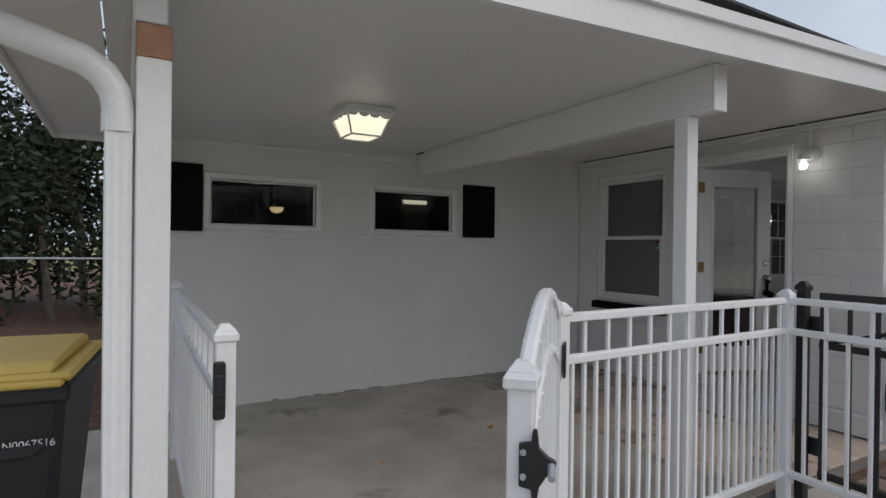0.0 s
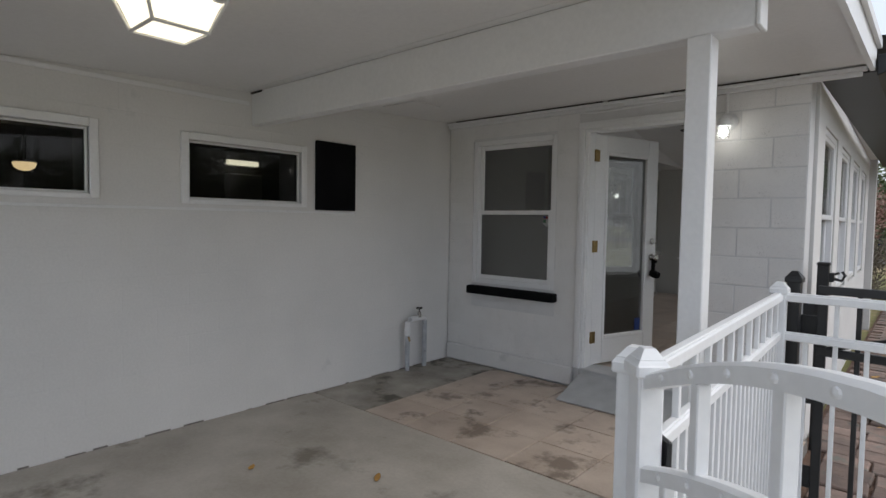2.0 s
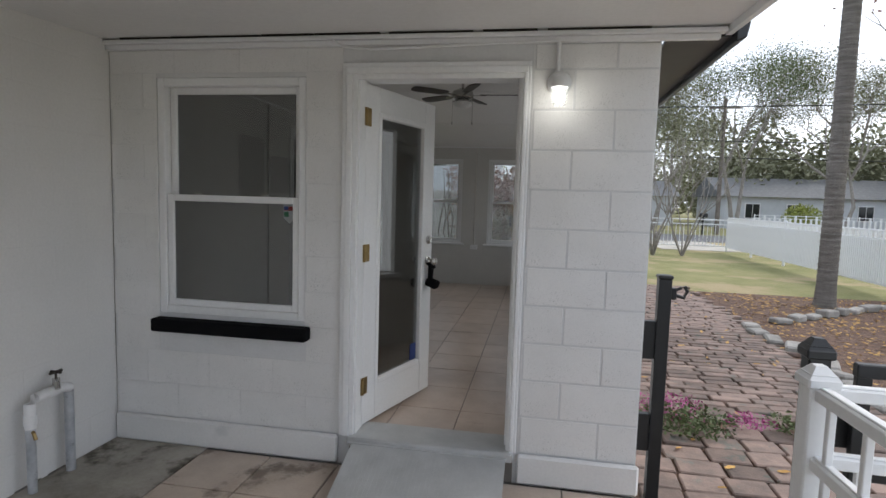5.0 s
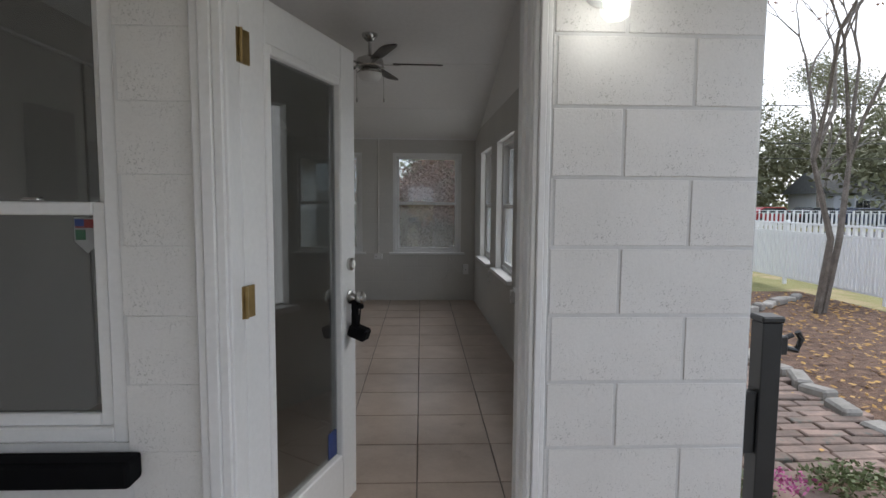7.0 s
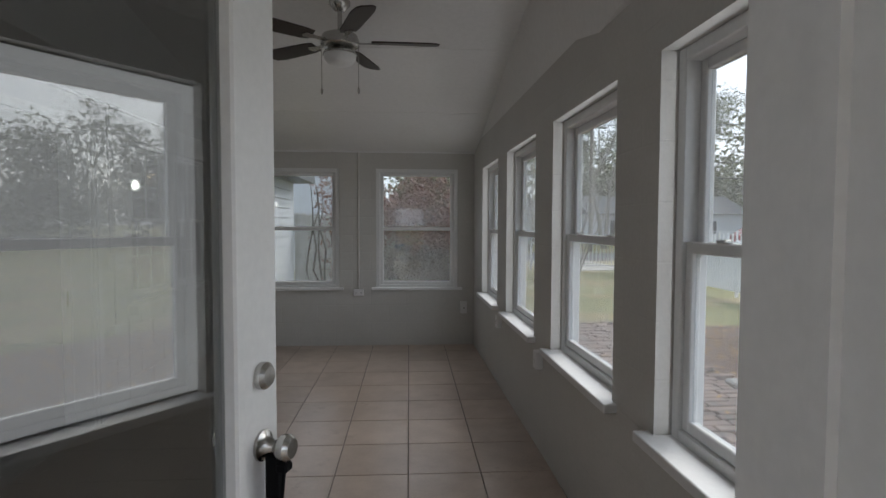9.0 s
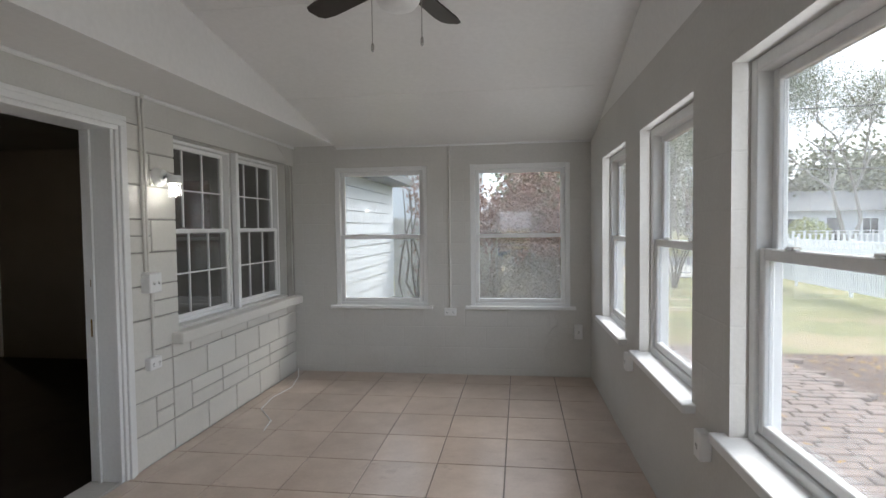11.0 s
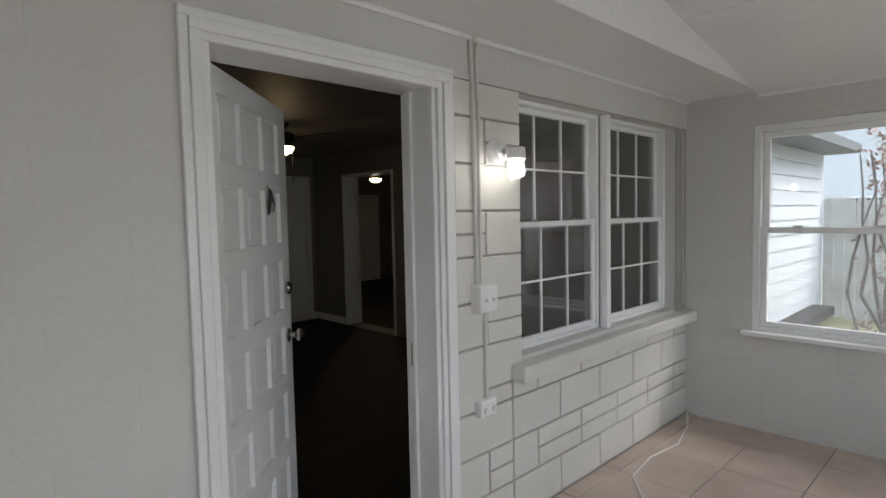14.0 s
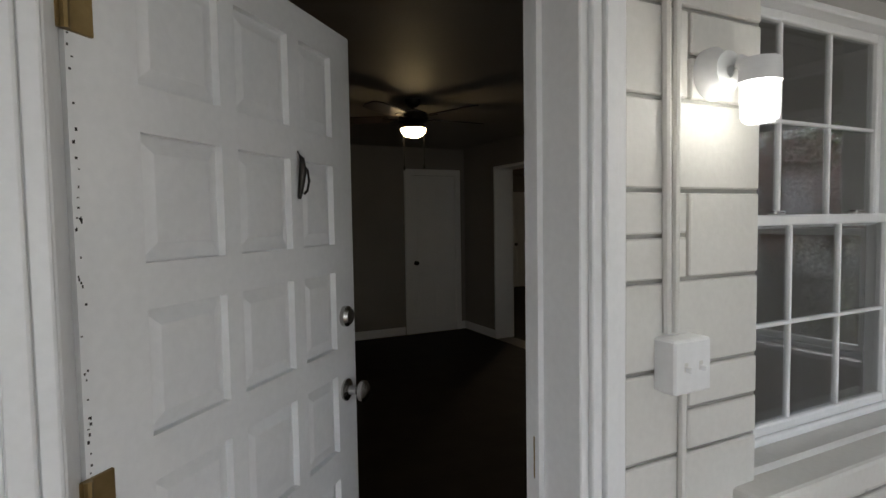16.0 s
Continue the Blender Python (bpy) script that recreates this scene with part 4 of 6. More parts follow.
Part().box(-0.032, 0.032, -0.032, 0.032, -0.1, 1.145, 0.003).box(-0.037, 0.037, -0.037, 0.037, 1.145, 1.165, 0.005).end("post", BLACKM, bp)
for z in (0.82, 0.32):
    Part().box(-0.101, -0.032, -0.02, 0.02, z - 0.1, z + 0.1, 0.003).end("bracket", BLACKM, bp)
Part().box(0.032, 0.06, -0.02, 0.02, 1.04, 1.10, 0.004).tube([(0.06, 0, 1.06), (0.10, 0, 1.05), (0.115, 0, 1.085), (0.10, 0, 1.11)], 0.010, 8).tube([(0.06, 0, 1.09), (0.085, 0, 1.10)], 0.008, 8).end("latch", BLACKM, bp)

# ---- porch things ----
for y0, y1 in ((-4.56, -4.162), (-1.643, -1.250)):
    s_ = Part().box(0.002, 0.032, y0, y1, 1.468, 2.018, 0.004)
    thing(s_.end("shutter", BLACK), "flat black window shutter on the white wall", "shutter", "shutters beside the high windows")

pl = empty("ceiling_light", pose(1.575, -3.40, 2.240, 0, 0, 0))
thing(pl, "lit square porch ceiling lamp with scalloped white frame", "ceiling light")
Part().box(-0.155, 0.155, -0.155, 0.155, -0.035, 0.0, 0.006).box(-0.165, 0.165, -0.165, 0.165, -0.052, -0.03, 0.005).end("pan", TRIM, pl)
fr = Part()
for k in range(4):
    m = pose(0, 0, 0, 0, 0, 90 * k)
    a, b = Vector((0.150, 0.150, -0.045)), Vector((0.098, 0.098, -0.178))
    fr.tube([m @ a, m @ b], 0.007, 6)
    fr.tube([m @ b, m @ Vector((-0.098, 0.098, -0.178))], 0.007, 6)
    for q in range(4):
        x = -0.11 + 0.0733 * q
        sc = [(x - 0.037, -0.050), (x + 0.037, -0.050), (x + 0.030, -0.066), (x + 0.012, -0.075), (x - 0.012, -0.075), (x - 0.030, -0.066)]
        fr.prism(sc, 0.139, 0.148, "y", m)
fr.end("frame", TRIM, pl)
gg = Part()
gv = [[gg.bm.verts.new((sx * r, sy * r, z)) for sx, sy in ((-1, -1), (1, -1), (1, 1), (-1, 1))] for r, z in ((0.140, -0.046), (0.094, -0.174))]
for k in range(4):
    gg.bm.faces.new((gv[0][k], gv[0][(k + 1) % 4], gv[1][(k + 1) % 4], gv[1][k]))
gg.bm.faces.new(gv[1])
gg.end("shade", PORCHG, pl)


def jar_lamp(name, label, m, lamp_w):
    """A wall jar lamp: local z outwards from the wall, local y up."""
    o = empty(name, m)
    thing(o, label, "wall lamp")
    Part().lathe([(0.060, 0), (0.060, 0.018), (0.050, 0.03), (0.044, 0.05), (0.0, 0.052)], 28).end("base", TRIM, o, True)
    Part().tube([(0, 0, 0.045), (0, 0.010, 0.075), (0, -0.008, 0.100), (0, -0.020, 0.112)], 0.018, 12).end("arm", TRIM, o, True)
    cup = pose(0, -0.026, 0.120, -90, 0, 0)
    Part().lathe([(0.0, 0.034), (0.037, 0.033), (0.041, 0.026), (0.042, -0.010), (0.043, -0.016), (0.0, -0.017)], 24, cup).end("cup", TRIM, o, True)
    prof = [(0.038, -0.016)]
    for k in range(7):
        z = -0.022 - k * 0.010
        prof += [(0.0395, z), (0.0375, z - 0.005)]
    prof += [(0.036, -0.094), (0.028, -0.102), (0.0, -0.104)]
    j = Part().lathe(prof, 24, cup).end("jar", JARG, o, True)
    j.visible_shadow = False
    bb = Part().lathe([(0.010, -0.018), (0.014, -0.03), (0.026, -0.05), (0.028, -0.066), (0.020, -0.085), (0.0, -0.092)], 16, cup).end("bulb", BULB, o, True)
    bb.visible_shadow = False
    bulb("lamp_light", m @ Vector((0, -0.089, 0.120)), lamp_w, 0.03, (1.0, 0.97, 0.9))
    return o


JARG = pane_glass("jar_glass", (0.97, 0.98, 0.97), 0.9, 0.18)
jar_lamp("wall_lamp", "lit jar-glass lamp on the white block wall", pose(2.585, -0.002, 2.121, 90, 0, 0), 0.07)
jar_lamp("wall_lamp", "lit jar-glass lamp on the greige sunroom wall", pose(WALL_L + 0.002, 3.945, 1.915, 90, 0, 90), 0.12)
bulb("porch_light", (1.575, -3.40, 2.115), 1.0, 0.07, (1.0, 0.9, 0.7))

cb = Part().tube([(2.575, -0.012, 2.15), (2.575, -0.012, 2.33)], 0.011, 8).tube([(2.565, -0.036, 2.325), (2.3, -0.036, 2.318), (1.9, -0.036, 2.305), (1.6, -0.036, 2.298), (1.45, -0.04, 2.312), (1.40, -0.06, 2.345)], 0.006, 6)
thing(cb.end("cable", TRIM, None, True), "white painted cable run along the ceiling trim", "cable")
hatch = Part().box(0.25, 0.62, -1.15, -0.85, roof_z(-1.0) - 0.016, roof_z(-1.0) - 0.004, 0.003)
structure(hatch.end("ceiling_patch", CEIL), "patched panel in the porch ceiling", "ceiling patch")

rp = empty("ramp", pose(0, 0, 0))
thing(rp, "grey metal threshold ramp at the porch door", "ramp")
Part().prism([(-0.46, 0.006), (-0.04, 0.142), (-0.04, 0.148), (-0.46, 0.012)], 1.535, 2.395, "x").prism([(-0.06, 0.138), (0.0, 0.150), (0.0, 0.156), (-0.06, 0.146)], 1.51, 2.40, "x").end("plate", STEEL, rp)
for x in (1.545, 2.37):
    Part().prism([(-0.445, 0.001), (-0.05, 0.001), (-0.05, 0.136)], x, x + 0.015, "x").end("side", STEEL, rp)
rb = Part()
for k in range(34):
    x = 1.55 + 0.83 * k / 33
    rb.prism([(-0.455, 0.0135), (-0.065, 0.1395), (-0.065, 0.1415), (-0.455, 0.0155)], x - 0.003, x + 0.003, "x")
rb.end("ribs", STEEL, rp)

fp = empty("water_pipe", pose(0, 0.04, 0))
thing(fp, "galvanized water pipes with a hose tap by the wall", "water pipe")
Part().tube([(0.08, -0.70, 0.0), (0.08, -0.70, 0.42)], 0.022, 12).tube([(0.07, -0.46, 0.0), (0.07, -0.46, 0.44)], 0.024, 12).end("pipe", GALV, fp, True)
Part().tube([(0.08, -0.70, 0.33), (0.08, -0.70, 0.455), (0.08, -0.67, 0.475), (0.075, -0.50, 0.475), (0.075, -0.46, 0.46)], 0.026, 12).tube([(0.08, -0.70, 0.40), (0.08, -0.70, 0.35)], 0.030, 12).end("elbow", TRIM, fp, True)
Part().tube([(0.075, -0.54, 0.475), (0.075, -0.54, 0.535)], 0.018, 10).tube([(0.075, -0.54, 0.52), (0.10, -0.56, 0.52), (0.115, -0.57, 0.49)], 0.014, 10).end("tap", CHROME, fp, True)
Part().tube([(0.075, -0.54, 0.53), (0.075, -0.54, 0.565)], 0.006, 8).tube([(0.075, -0.575, 0.568), (0.075, -0.505, 0.568)], 0.008, 8).tube([(0.045, -0.54, 0.568), (0.105, -0.54, 0.568)], 0.008, 8).end("tap_handle", BRONZE, fp, True)
Part().tube([(0.085, -0.70, 0.32), (0.11, -0.71, 0.31), (0.12, -0.71, 0.28)], 0.009, 8).end("valve", BRASS, fp, True)

stk = empty("window_sticker", pose(1.11, -0.008, 1.405))
thing(stk, "small shield-shaped alarm sticker on the window", "sticker")
Part().box(-0.032, 0.032, 0.048, 0.0495, 0.025, 0.05).end("stripe", STICKR, stk)
Part().prism([(-0.036, 0.055), (0.036, 0.055), (0.036, -0.015), (0.0, -0.05), (-0.036, -0.015)], 0.050, 0.0515, "y").end("shield", PAPER, stk)
Part().box(-0.032, -0.004, 0.048, 0.0495, -0.01, 0.02).end("stripe", STICKG, stk)
Part().box(-0.032, -0.006, 0.0465, 0.0475, 0.03, 0.05).end("canton", STICKB, stk)

# ---- sunroom things ----
def ceiling_fan(name, label, m, blades, turn, r, chains, motor, blade_mat, bowl_mat, drop):
    f = empty(name, m)
    thing(f, label, "ceiling fan")
    Part().lathe([(0.0, 0.0), (0.065, 0.0), (0.062, -0.02), (0.03, -0.055), (0.014, -0.06), (0.014, -drop), (0.0, -drop)], 24).end("mount", motor, f, True)
    z = -drop
    Part().lathe([(0.0, z + 0.02), (0.05, z + 0.015), (0.105, z - 0.01), (0.115, z - 0.04), (0.115, z - 0.07), (0.095, z - 0.085), (0.0, z - 0.086)], 28).end("motor", motor, f, True)
    Part().lathe([(0.06, z - 0.084), (0.085, z - 0.10), (0.10, z - 0.115), (0.102, z - 0.125), (0.0, z - 0.126)], 28).end("fitter", motor, f, True)
    Part().lathe([(0.098, z - 0.126), (0.094, z - 0.15), (0.075, z - 0.175), (0.04, z - 0.19), (0.0, z - 0.193)], 28).end("bowl", bowl_mat, f, True)
    for k in range(blades):
        a = pose(0, 0, z - 0.045, 0, 0, turn + 360 * k / blades)
        bl = Part()
        out = [(0.19, -0.045), (0.24, -0.056), (r * 0.85, -0.066), (r - 0.02, -0.055), (r, -0.03), (r, 0.03), (r - 0.02, 0.055), (r * 0.85, 0.066), (0.24, 0.056), (0.19, 0.045)]
        bl.prism(out, -0.004, 0.004, "z", a @ pose(0, 0, 0, 11, 0, 0))
        bl.end("blade", blade_mat, f)
        Part().prism([(0.09, -0.018), (0.16, -0.012), (0.23, -0.03), (0.25, 0.0), (0.23, 0.03), (0.16, 0.012), (0.09, 0.018)], -0.011, -0.0045, "z", a @ pose(0, 0, 0, 11, 0, 0)).end("blade_arm", motor, f)
    for cx_, cy_, ln in chains:
        Part().tube([(cx_, cy_, z - 0.10), (cx_, cy_, z - 0.10 - ln)], 0.0022, 6).lathe([(0.004, 0), (0.007, -0.01), (0.007, -0.028), (0.003, -0.036)], 10, pose(cx_, cy_, z - 0.10 - ln)).end("pull_chain", motor, f)
    return f


FANG = surface("white_fan_bowl", (0.70, 0.70, 0.69), (0.78, 0.78, 0.77), 0.35, 5, 40, 0.03, 0.001)
ceiling_fan("ceiling_fan", "dark-bladed ceiling fan with an unlit white bowl", pose(1.65, 3.08, vault(3.08) + 0.004), 5, 2, 0.60, [(-0.105, -0.03, 0.23), (0.12, -0.10, 0.24)], CHROME, BLADE, FANG, 0.19)

cd = Part().tube([(1.487, WALL_Y - 0.008, 2.36), (1.485, WALL_Y - 0.008, 0.80)], 0.010, 8)
thing(cd.end("conduit", GREIGE2, None, True), "painted electrical conduit down the wall", "conduit")


sw_ = Part().tube([(2.46, WALL_Y - 0.006, 0.80), (2.48, WALL_Y - 0.006, 0.72), (2.53, WALL_Y - 0.008, 0.63), (2.48, WALL_Y - 0.006, 0.615), (2.43, WALL_Y - 0.006, 0.56), (2.44, WALL_Y - 0.006, 0.48), (2.38, WALL_Y - 0.006, 0.41), (2.40, WALL_Y - 0.006, 0.33)], 0.004, 6).tube([(2.53, WALL_Y - 0.008, 0.63), (2.60, WALL_Y - 0.008, 0.545), (2.67, WALL_Y - 0.008, 0.545)], 0.004, 6)
thing(sw_.end("loose_wire", GREIGEN, None, True), "painted-over loose wire straggling down the wall", "wire")


def plate(name, label, m, w, h, d, kind):
    """A surface box with a face plate: local y out of the wall."""
    o = empty(name, m)
    thing(o, label, kind)
    Part().box(-w / 2, w / 2, -d, 0.001, -h / 2, h / 2, 0.005).end("box", TRIM, o)
    if kind == "outlet":
        p = Part()
        for x in ((-w / 4, w / 4) if w > h else (0,)):
            for dx in (-0.006, 0.006):
                p.box(x + dx - 0.0012, x + dx + 0.0012, -d - 0.001, -d + 0.001, -0.006, 0.006)
            p.box(x - 0.003, x + 0.003, -d - 0.001, -d + 0.001, -0.016, -0.011)
        p.end("slots", BLACK, o)
    else:
        for x in (-0.023, 0.023):
            Part().box(x - 0.005, x + 0.005, -d - 0.001, -d + 0.001, -0.010, 0.010).end("slot", GREIGE2, o)
            Part().box(x - 0.004, x + 0.004, -d - 0.016, -d, -0.010, 0.001, 0.002).end("toggle", TRIM, o)
    return o


plate("outlet", "white outlet box on the sunroom wall", pose(1.485, WALL_Y, 0.755), 0.115, 0.075, 0.04, "outlet")
plate("outlet", "paint-splashed outlet box with stray wires", pose(2.70, WALL_Y, 0.58), 0.075, 0.14, 0.045, "outlet")
plate("light_switch", "white double light switch on a surface box", pose(WALL_L, 3.825, 1.262, 0, 0, 90), 0.115, 0.12, 0.06, "light switch")
plate("outlet", "white surface outlet box on the block wall", pose(WALL_L, 3.835, 0.765, 0, 0, 90), 0.11, 0.075, 0.04, "outlet")
plate("outlet", "white outlet box under the window sill", SKEW @ pose(WALL_R, 2.98, 0.72, 0, 0, -90), 0.075, 0.11, 0.045, "outlet")
plate("outlet", "white outlet box under the window sill", SKEW @ pose(WALL_R, 4.32, 0.72, 0, 0, -90), 0.075, 0.11, 0.045, "outlet")
c2 = Part().tube([(WALL_L + 0.010, 3.78, 2.39), (WALL_L + 0.010, 3.79, 2.2), (WALL_L + 0.010, 3.80, 1.33)], 0.010, 8).tube([(WALL_L + 0.010, 3.825, 2.37), (WALL_L + 0.010, 3.812, 2.30), (WALL_L + 0.010, 3.825, 2.1), (WALL_L + 0.010, 3.825, 1.33)], 0.009, 8)
c2.tube([(WALL_L + 0.010, 3.85, 1.21), (WALL_L + 0.010, 3.85, 0.79)], 0.010, 8).lathe([(0.018, 0), (0.02, 0.02), (0.014, 0.03)], 10, pose(WALL_L + 0.012, 3.80, 2.37))
thing(c2.end("conduit", GREIGE2, None, True), "pair of painted conduits down the block wall", "conduit")
c3 = Part().tube([(WALL_L + 0.010, 2.115, 2.39), (WALL_L + 0.010, 2.115, FLOOR_IN)], 0.011, 8)
thing(c3.end("conduit", GREIGE, None, True), "painted conduit beside the house door", "conduit")
cw = Part().tube([(WALL_L + 0.02, WALL_Y - 0.02, FLOOR_IN + 0.02), (0.02, WALL_Y - 0.25, FLOOR_IN + 0.008), (0.10, WALL_Y - 0.6, FLOOR_IN + 0.006), (0.06, WALL_Y - 0.9, FLOOR_IN + 0.006), (0.10, WALL_Y - 1.2, FLOOR_IN + 0.006), (0.30, WALL_Y - 1.45, FLOOR_IN + 0.006), (0.34, WALL_Y - 1.65, FLOOR_IN + 0.006)], 0.005, 6)
thing(cw.end("cord", TRIM, None, True), "loose white cord lying on the tiles", "cord")
cw2 = Part().tube([(2.50, WALL_Y - 0.004, 0.80), (2.53, WALL_Y - 0.004, 0.70), (2.50, WALL_Y - 0.006, 0.64), (2.46, WALL_Y - 0.005, 0.52), (2.40, WALL_Y - 0.005, 0.40)], 0.004, 6).tube([(2.66, WALL_Y - 0.008, 0.56), (2.60, WALL_Y - 0.008, 0.55), (2.52, WALL_Y - 0.006, 0.56)], 0.004, 6)
thing(cw2.end("wire", GREIGE, None, True), "painted stray wires on the wall", "wire")
cw3 = Part().tube([(WALL_L + 0.006, 5.70, 2.37), (WALL_L + 0.006, 5.92, 2.24), (WALL_L + 0.006, 5.98, 2.15), (WALL_L + 0.006, 5.99, 0.95)], 0.003, 6)
thing(cw3.end("wire", GREIGE2, None, True), "thin painted wire tacked beside the window", "wire")

# ---- house rooms beyond the wall ----
HF = 0.15
rooms = Part()
rooms.box(-5.66, -5.60, -0.0, 6.3, HF - 0.1, 2.5)
structure(rooms.end("wall_room_west", TAUPE), "dark taupe wall of the unlit room", "wall")
rn = holed(Part(), "y", 6.30, 6.52, -5.66, -0.3, HF - 0.1, 2.5, [(-4.82, -3.77, HF, 2.19)])
structure(rn.end("wall_room_north", TAUPE), "dark taupe wall with a cased opening", "wall")
structure(Part().box(-5.66, -0.3, -0.06, 0.0, HF - 0.1, 2.5).end("wall_room_south", TAUPE), "dark taupe wall of the unlit room", "wall")
structure(Part().box(-5.66, -0.30, 0.0, 6.52, 2.5, 2.56).end("ceiling_room", TAUPE), "dark room ceiling", "ceiling")
structure(Part().box(-9.0, -0.30, 0.0, 12.0, HF - 0.14, HF - 0.008).end("floor_4", UNLITFLOOR), "dark wood plank floor, room darkness added in its colour", "floor")
nr = Part().box(-9.0, -2.0, 11.9, 12.0, HF - 0.1, 2.5).box(-2.06, -2.0, 6.52, 11.9, HF - 0.1, 2.5).box(-9.06, -9.0, 6.3, 12.0, HF - 0.1, 2.5).box(-9.0, -5.66, 6.3, 6.5, HF - 0.1, 2.5)
structure(nr.end("wall_back_room", TAUPE), "taupe walls of the room beyond", "wall")
structure(Part().box(-9.0, -2.0, 6.52, 12.0, 2.5, 2.56).end("ceiling_back_room", TAUPE), "ceiling of the room beyond", "ceiling")
bb_ = Part().box(-5.60, -5.585, 0.0, 5.43, HF, HF + 0.10, 0.004).box(-5.60, -4.84, 6.285, 6.30, HF, HF + 0.10, 0.004).box(-5.60, -5.585, 6.23, 6.285, HF, HF + 0.10, 0.004)
structure(bb_.end("baseboard", TRIM), "white baseboard in the dark room", "baseboard")
ca = Part().box(-4.84, -4.81, 6.28, 6.54, HF, 2.21, 0.004).box(-3.78, -3.75, 6.28, 6.54, HF, 2.21, 0.004).box(-4.81, -3.78, 6.28, 6.54, 2.18, 2.21, 0.004)
structure(ca.end("trim_7", TRIM), "white-cased opening to the next room", "trim")


def six_panel_door(name, label, m, w=0.76, h=2.0, frame=True):
    d = structure(empty(name, m), label, "door")
    p = Part().box(0, w, 0, 0.035, 0, h, 0.003)
    for x0, x1 in ((0.10 * w / 0.76, 0.34 * w / 0.76), (0.42 * w / 0.76, 0.66 * w / 0.76)):
        for z0, z1 in ((0.2, 0.78), (0.92, 1.50), (1.60, 1.86)):
            p.box(x0, x1, -0.006, 0.0, z0, z1, 0.005)
            p.box(x0 + 0.03, x1 - 0.03, -0.011, -0.005, z0 + 0.03, z1 - 0.03, 0.004)
    p.end("leaf", TRIM, d)
    if frame:
        Part().box(-0.08, -0.004, -0.015, 0.03, 0, h + 0.08, 0.004).box(w + 0.004, w + 0.08, -0.015, 0.03, 0, h + 0.08, 0.004).box(-0.004, w + 0.004, -0.015, 0.03, h + 0.004, h + 0.08, 0.004).end("frame", TRIM, d)
    Part().lathe([(0.028, 0), (0.012, 0.01), (0.012, 0.03), (0.028, 0.045), (0.02, 0.06), (0, 0.062)], 16, pose(0.06, 0, 0.9, 90, 0, 0)).end("knob", BRONZE, d, True)
    return d


six_panel_door("door_3", "closed white six-panel closet door in the dark room", pose(-5.585, 5.525, HF, 0, 0, 90), 0.62, 2.0)
six_panel_door("door_4", "pale closed six-panel door in the room beyond", pose(-8.96, 9.3, HF, 0, 0, 90), 0.76, 2.0, False)
ceiling_fan("ceiling_fan", "dark ceiling fan with a lit amber bowl", pose(-3.10, 4.50, 2.5), 5, 20, 0.62, [(-0.07, -0.05, 0.30), (0.08, 0.05, 0.30)], BRONZE, BLADE, WARMG, 0.09)
bulb("fan_light", (-3.10, 4.50, 2.16), 0.10, 0.06, (1.0, 0.78, 0.5))
ceiling_fan("ceiling_fan", "dark ceiling fan with a lit amber bowl", pose(-6.05, 7.78, 2.5), 5, 40, 0.6, [], BRONZE, BLADE, WARMG, 0.09)
bulb("fan_light", (-6.05, 7.78, 2.12), 0.7, 0.06, (1.0, 0.85, 0.65))

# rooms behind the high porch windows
# near-black colour stands in for the lack of light in here
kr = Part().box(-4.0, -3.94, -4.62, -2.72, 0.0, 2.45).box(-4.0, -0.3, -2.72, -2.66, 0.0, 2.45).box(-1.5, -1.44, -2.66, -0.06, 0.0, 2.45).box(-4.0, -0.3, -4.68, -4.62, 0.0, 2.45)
structure(kr.end("wall_dark_room", BLACKROOM := surface("unlit_room_darkness", (0.02, 0.019, 0.018), (0.035, 0.033, 0.03), 0.7, 2, 50, 0.1, 0.001)), "walls of unlit rooms, their darkness put into the colour", "wall")
structure(Part().box(-4.0, -0.3, -4.68, -0.06, 2.45, 2.5).end("ceiling_dark_room", BLACKROOM), "ceiling of unlit rooms, its darkness put into the colour", "ceiling")
structure(Part().box(-4.0, -0.3, -4.68, -0.06, -0.1, 0.1).end("floor_5", UNLITFLOOR), "floor of unlit rooms, their darkness put into its colour", "floor")
pb = empty("pendant_light", pose(-1.6, -3.19, 1.80))
thing(pb, "lit amber bowl lamp hanging in a dark room", "pendant light")
Part().lathe([(0.075, 0.0), (0.078, -0.012), (0.066, -0.04), (0.035, -0.062), (0.0, -0.068)], 24).end("bowl", WARMG, pb, True)
Part().lathe([(0.079, 0.012), (0.079, 0.0), (0.0, 0.014)], 24).tube([(0, 0, 0.01), (0, 0, 0.65)], 0.012, 8).end("stem", BRONZE, pb, True)
vl = empty("vanity_light", pose(-1.40, -1.50, 1.93))
thing(vl, "lit tube lamp above a bathroom cabinet", "vanity light")
Part().box(-0.035, 0.0, -0.17, 0.17, -0.03, 0.03, 0.008).end("base", TRIM, vl)
Part().box(0.001, 0.045, -0.165, 0.165, -0.024, 0.024, 0.012).end("tube", TUBE, vl)
mc = Part().box(-1.438, -1.33, -1.66, -1.32, 1.25, 1.82, 0.006)
thing(mc.end("medicine_cabinet", LAMPG), "pale cabinet under the lit tube lamp", "cabinet")

# ---- outside: bin, plants, fences, street ----
tb = empty("trash_bin", pose(2.28, -5.13, -0.06, 0, 0, 84))
thing(tb, "black wheeled trash bin with a yellow lid", "trash bin")
b_ = bmesh.new()
lo_r = [b_.verts.new((sx * 0.22, sy * 0.25, 0.06)) for sx, sy in ((-1, -1), (1, -1), (1, 1), (-1, 1))]
hi_r = [b_.verts.new((sx * 0.29, sy * 0.34, 0.93)) for sx, sy in ((-1, -1), (1, -1), (1, 1), (-1, 1))]
b_.faces.new(lo_r[::-1])
b_.faces.new(hi_r)
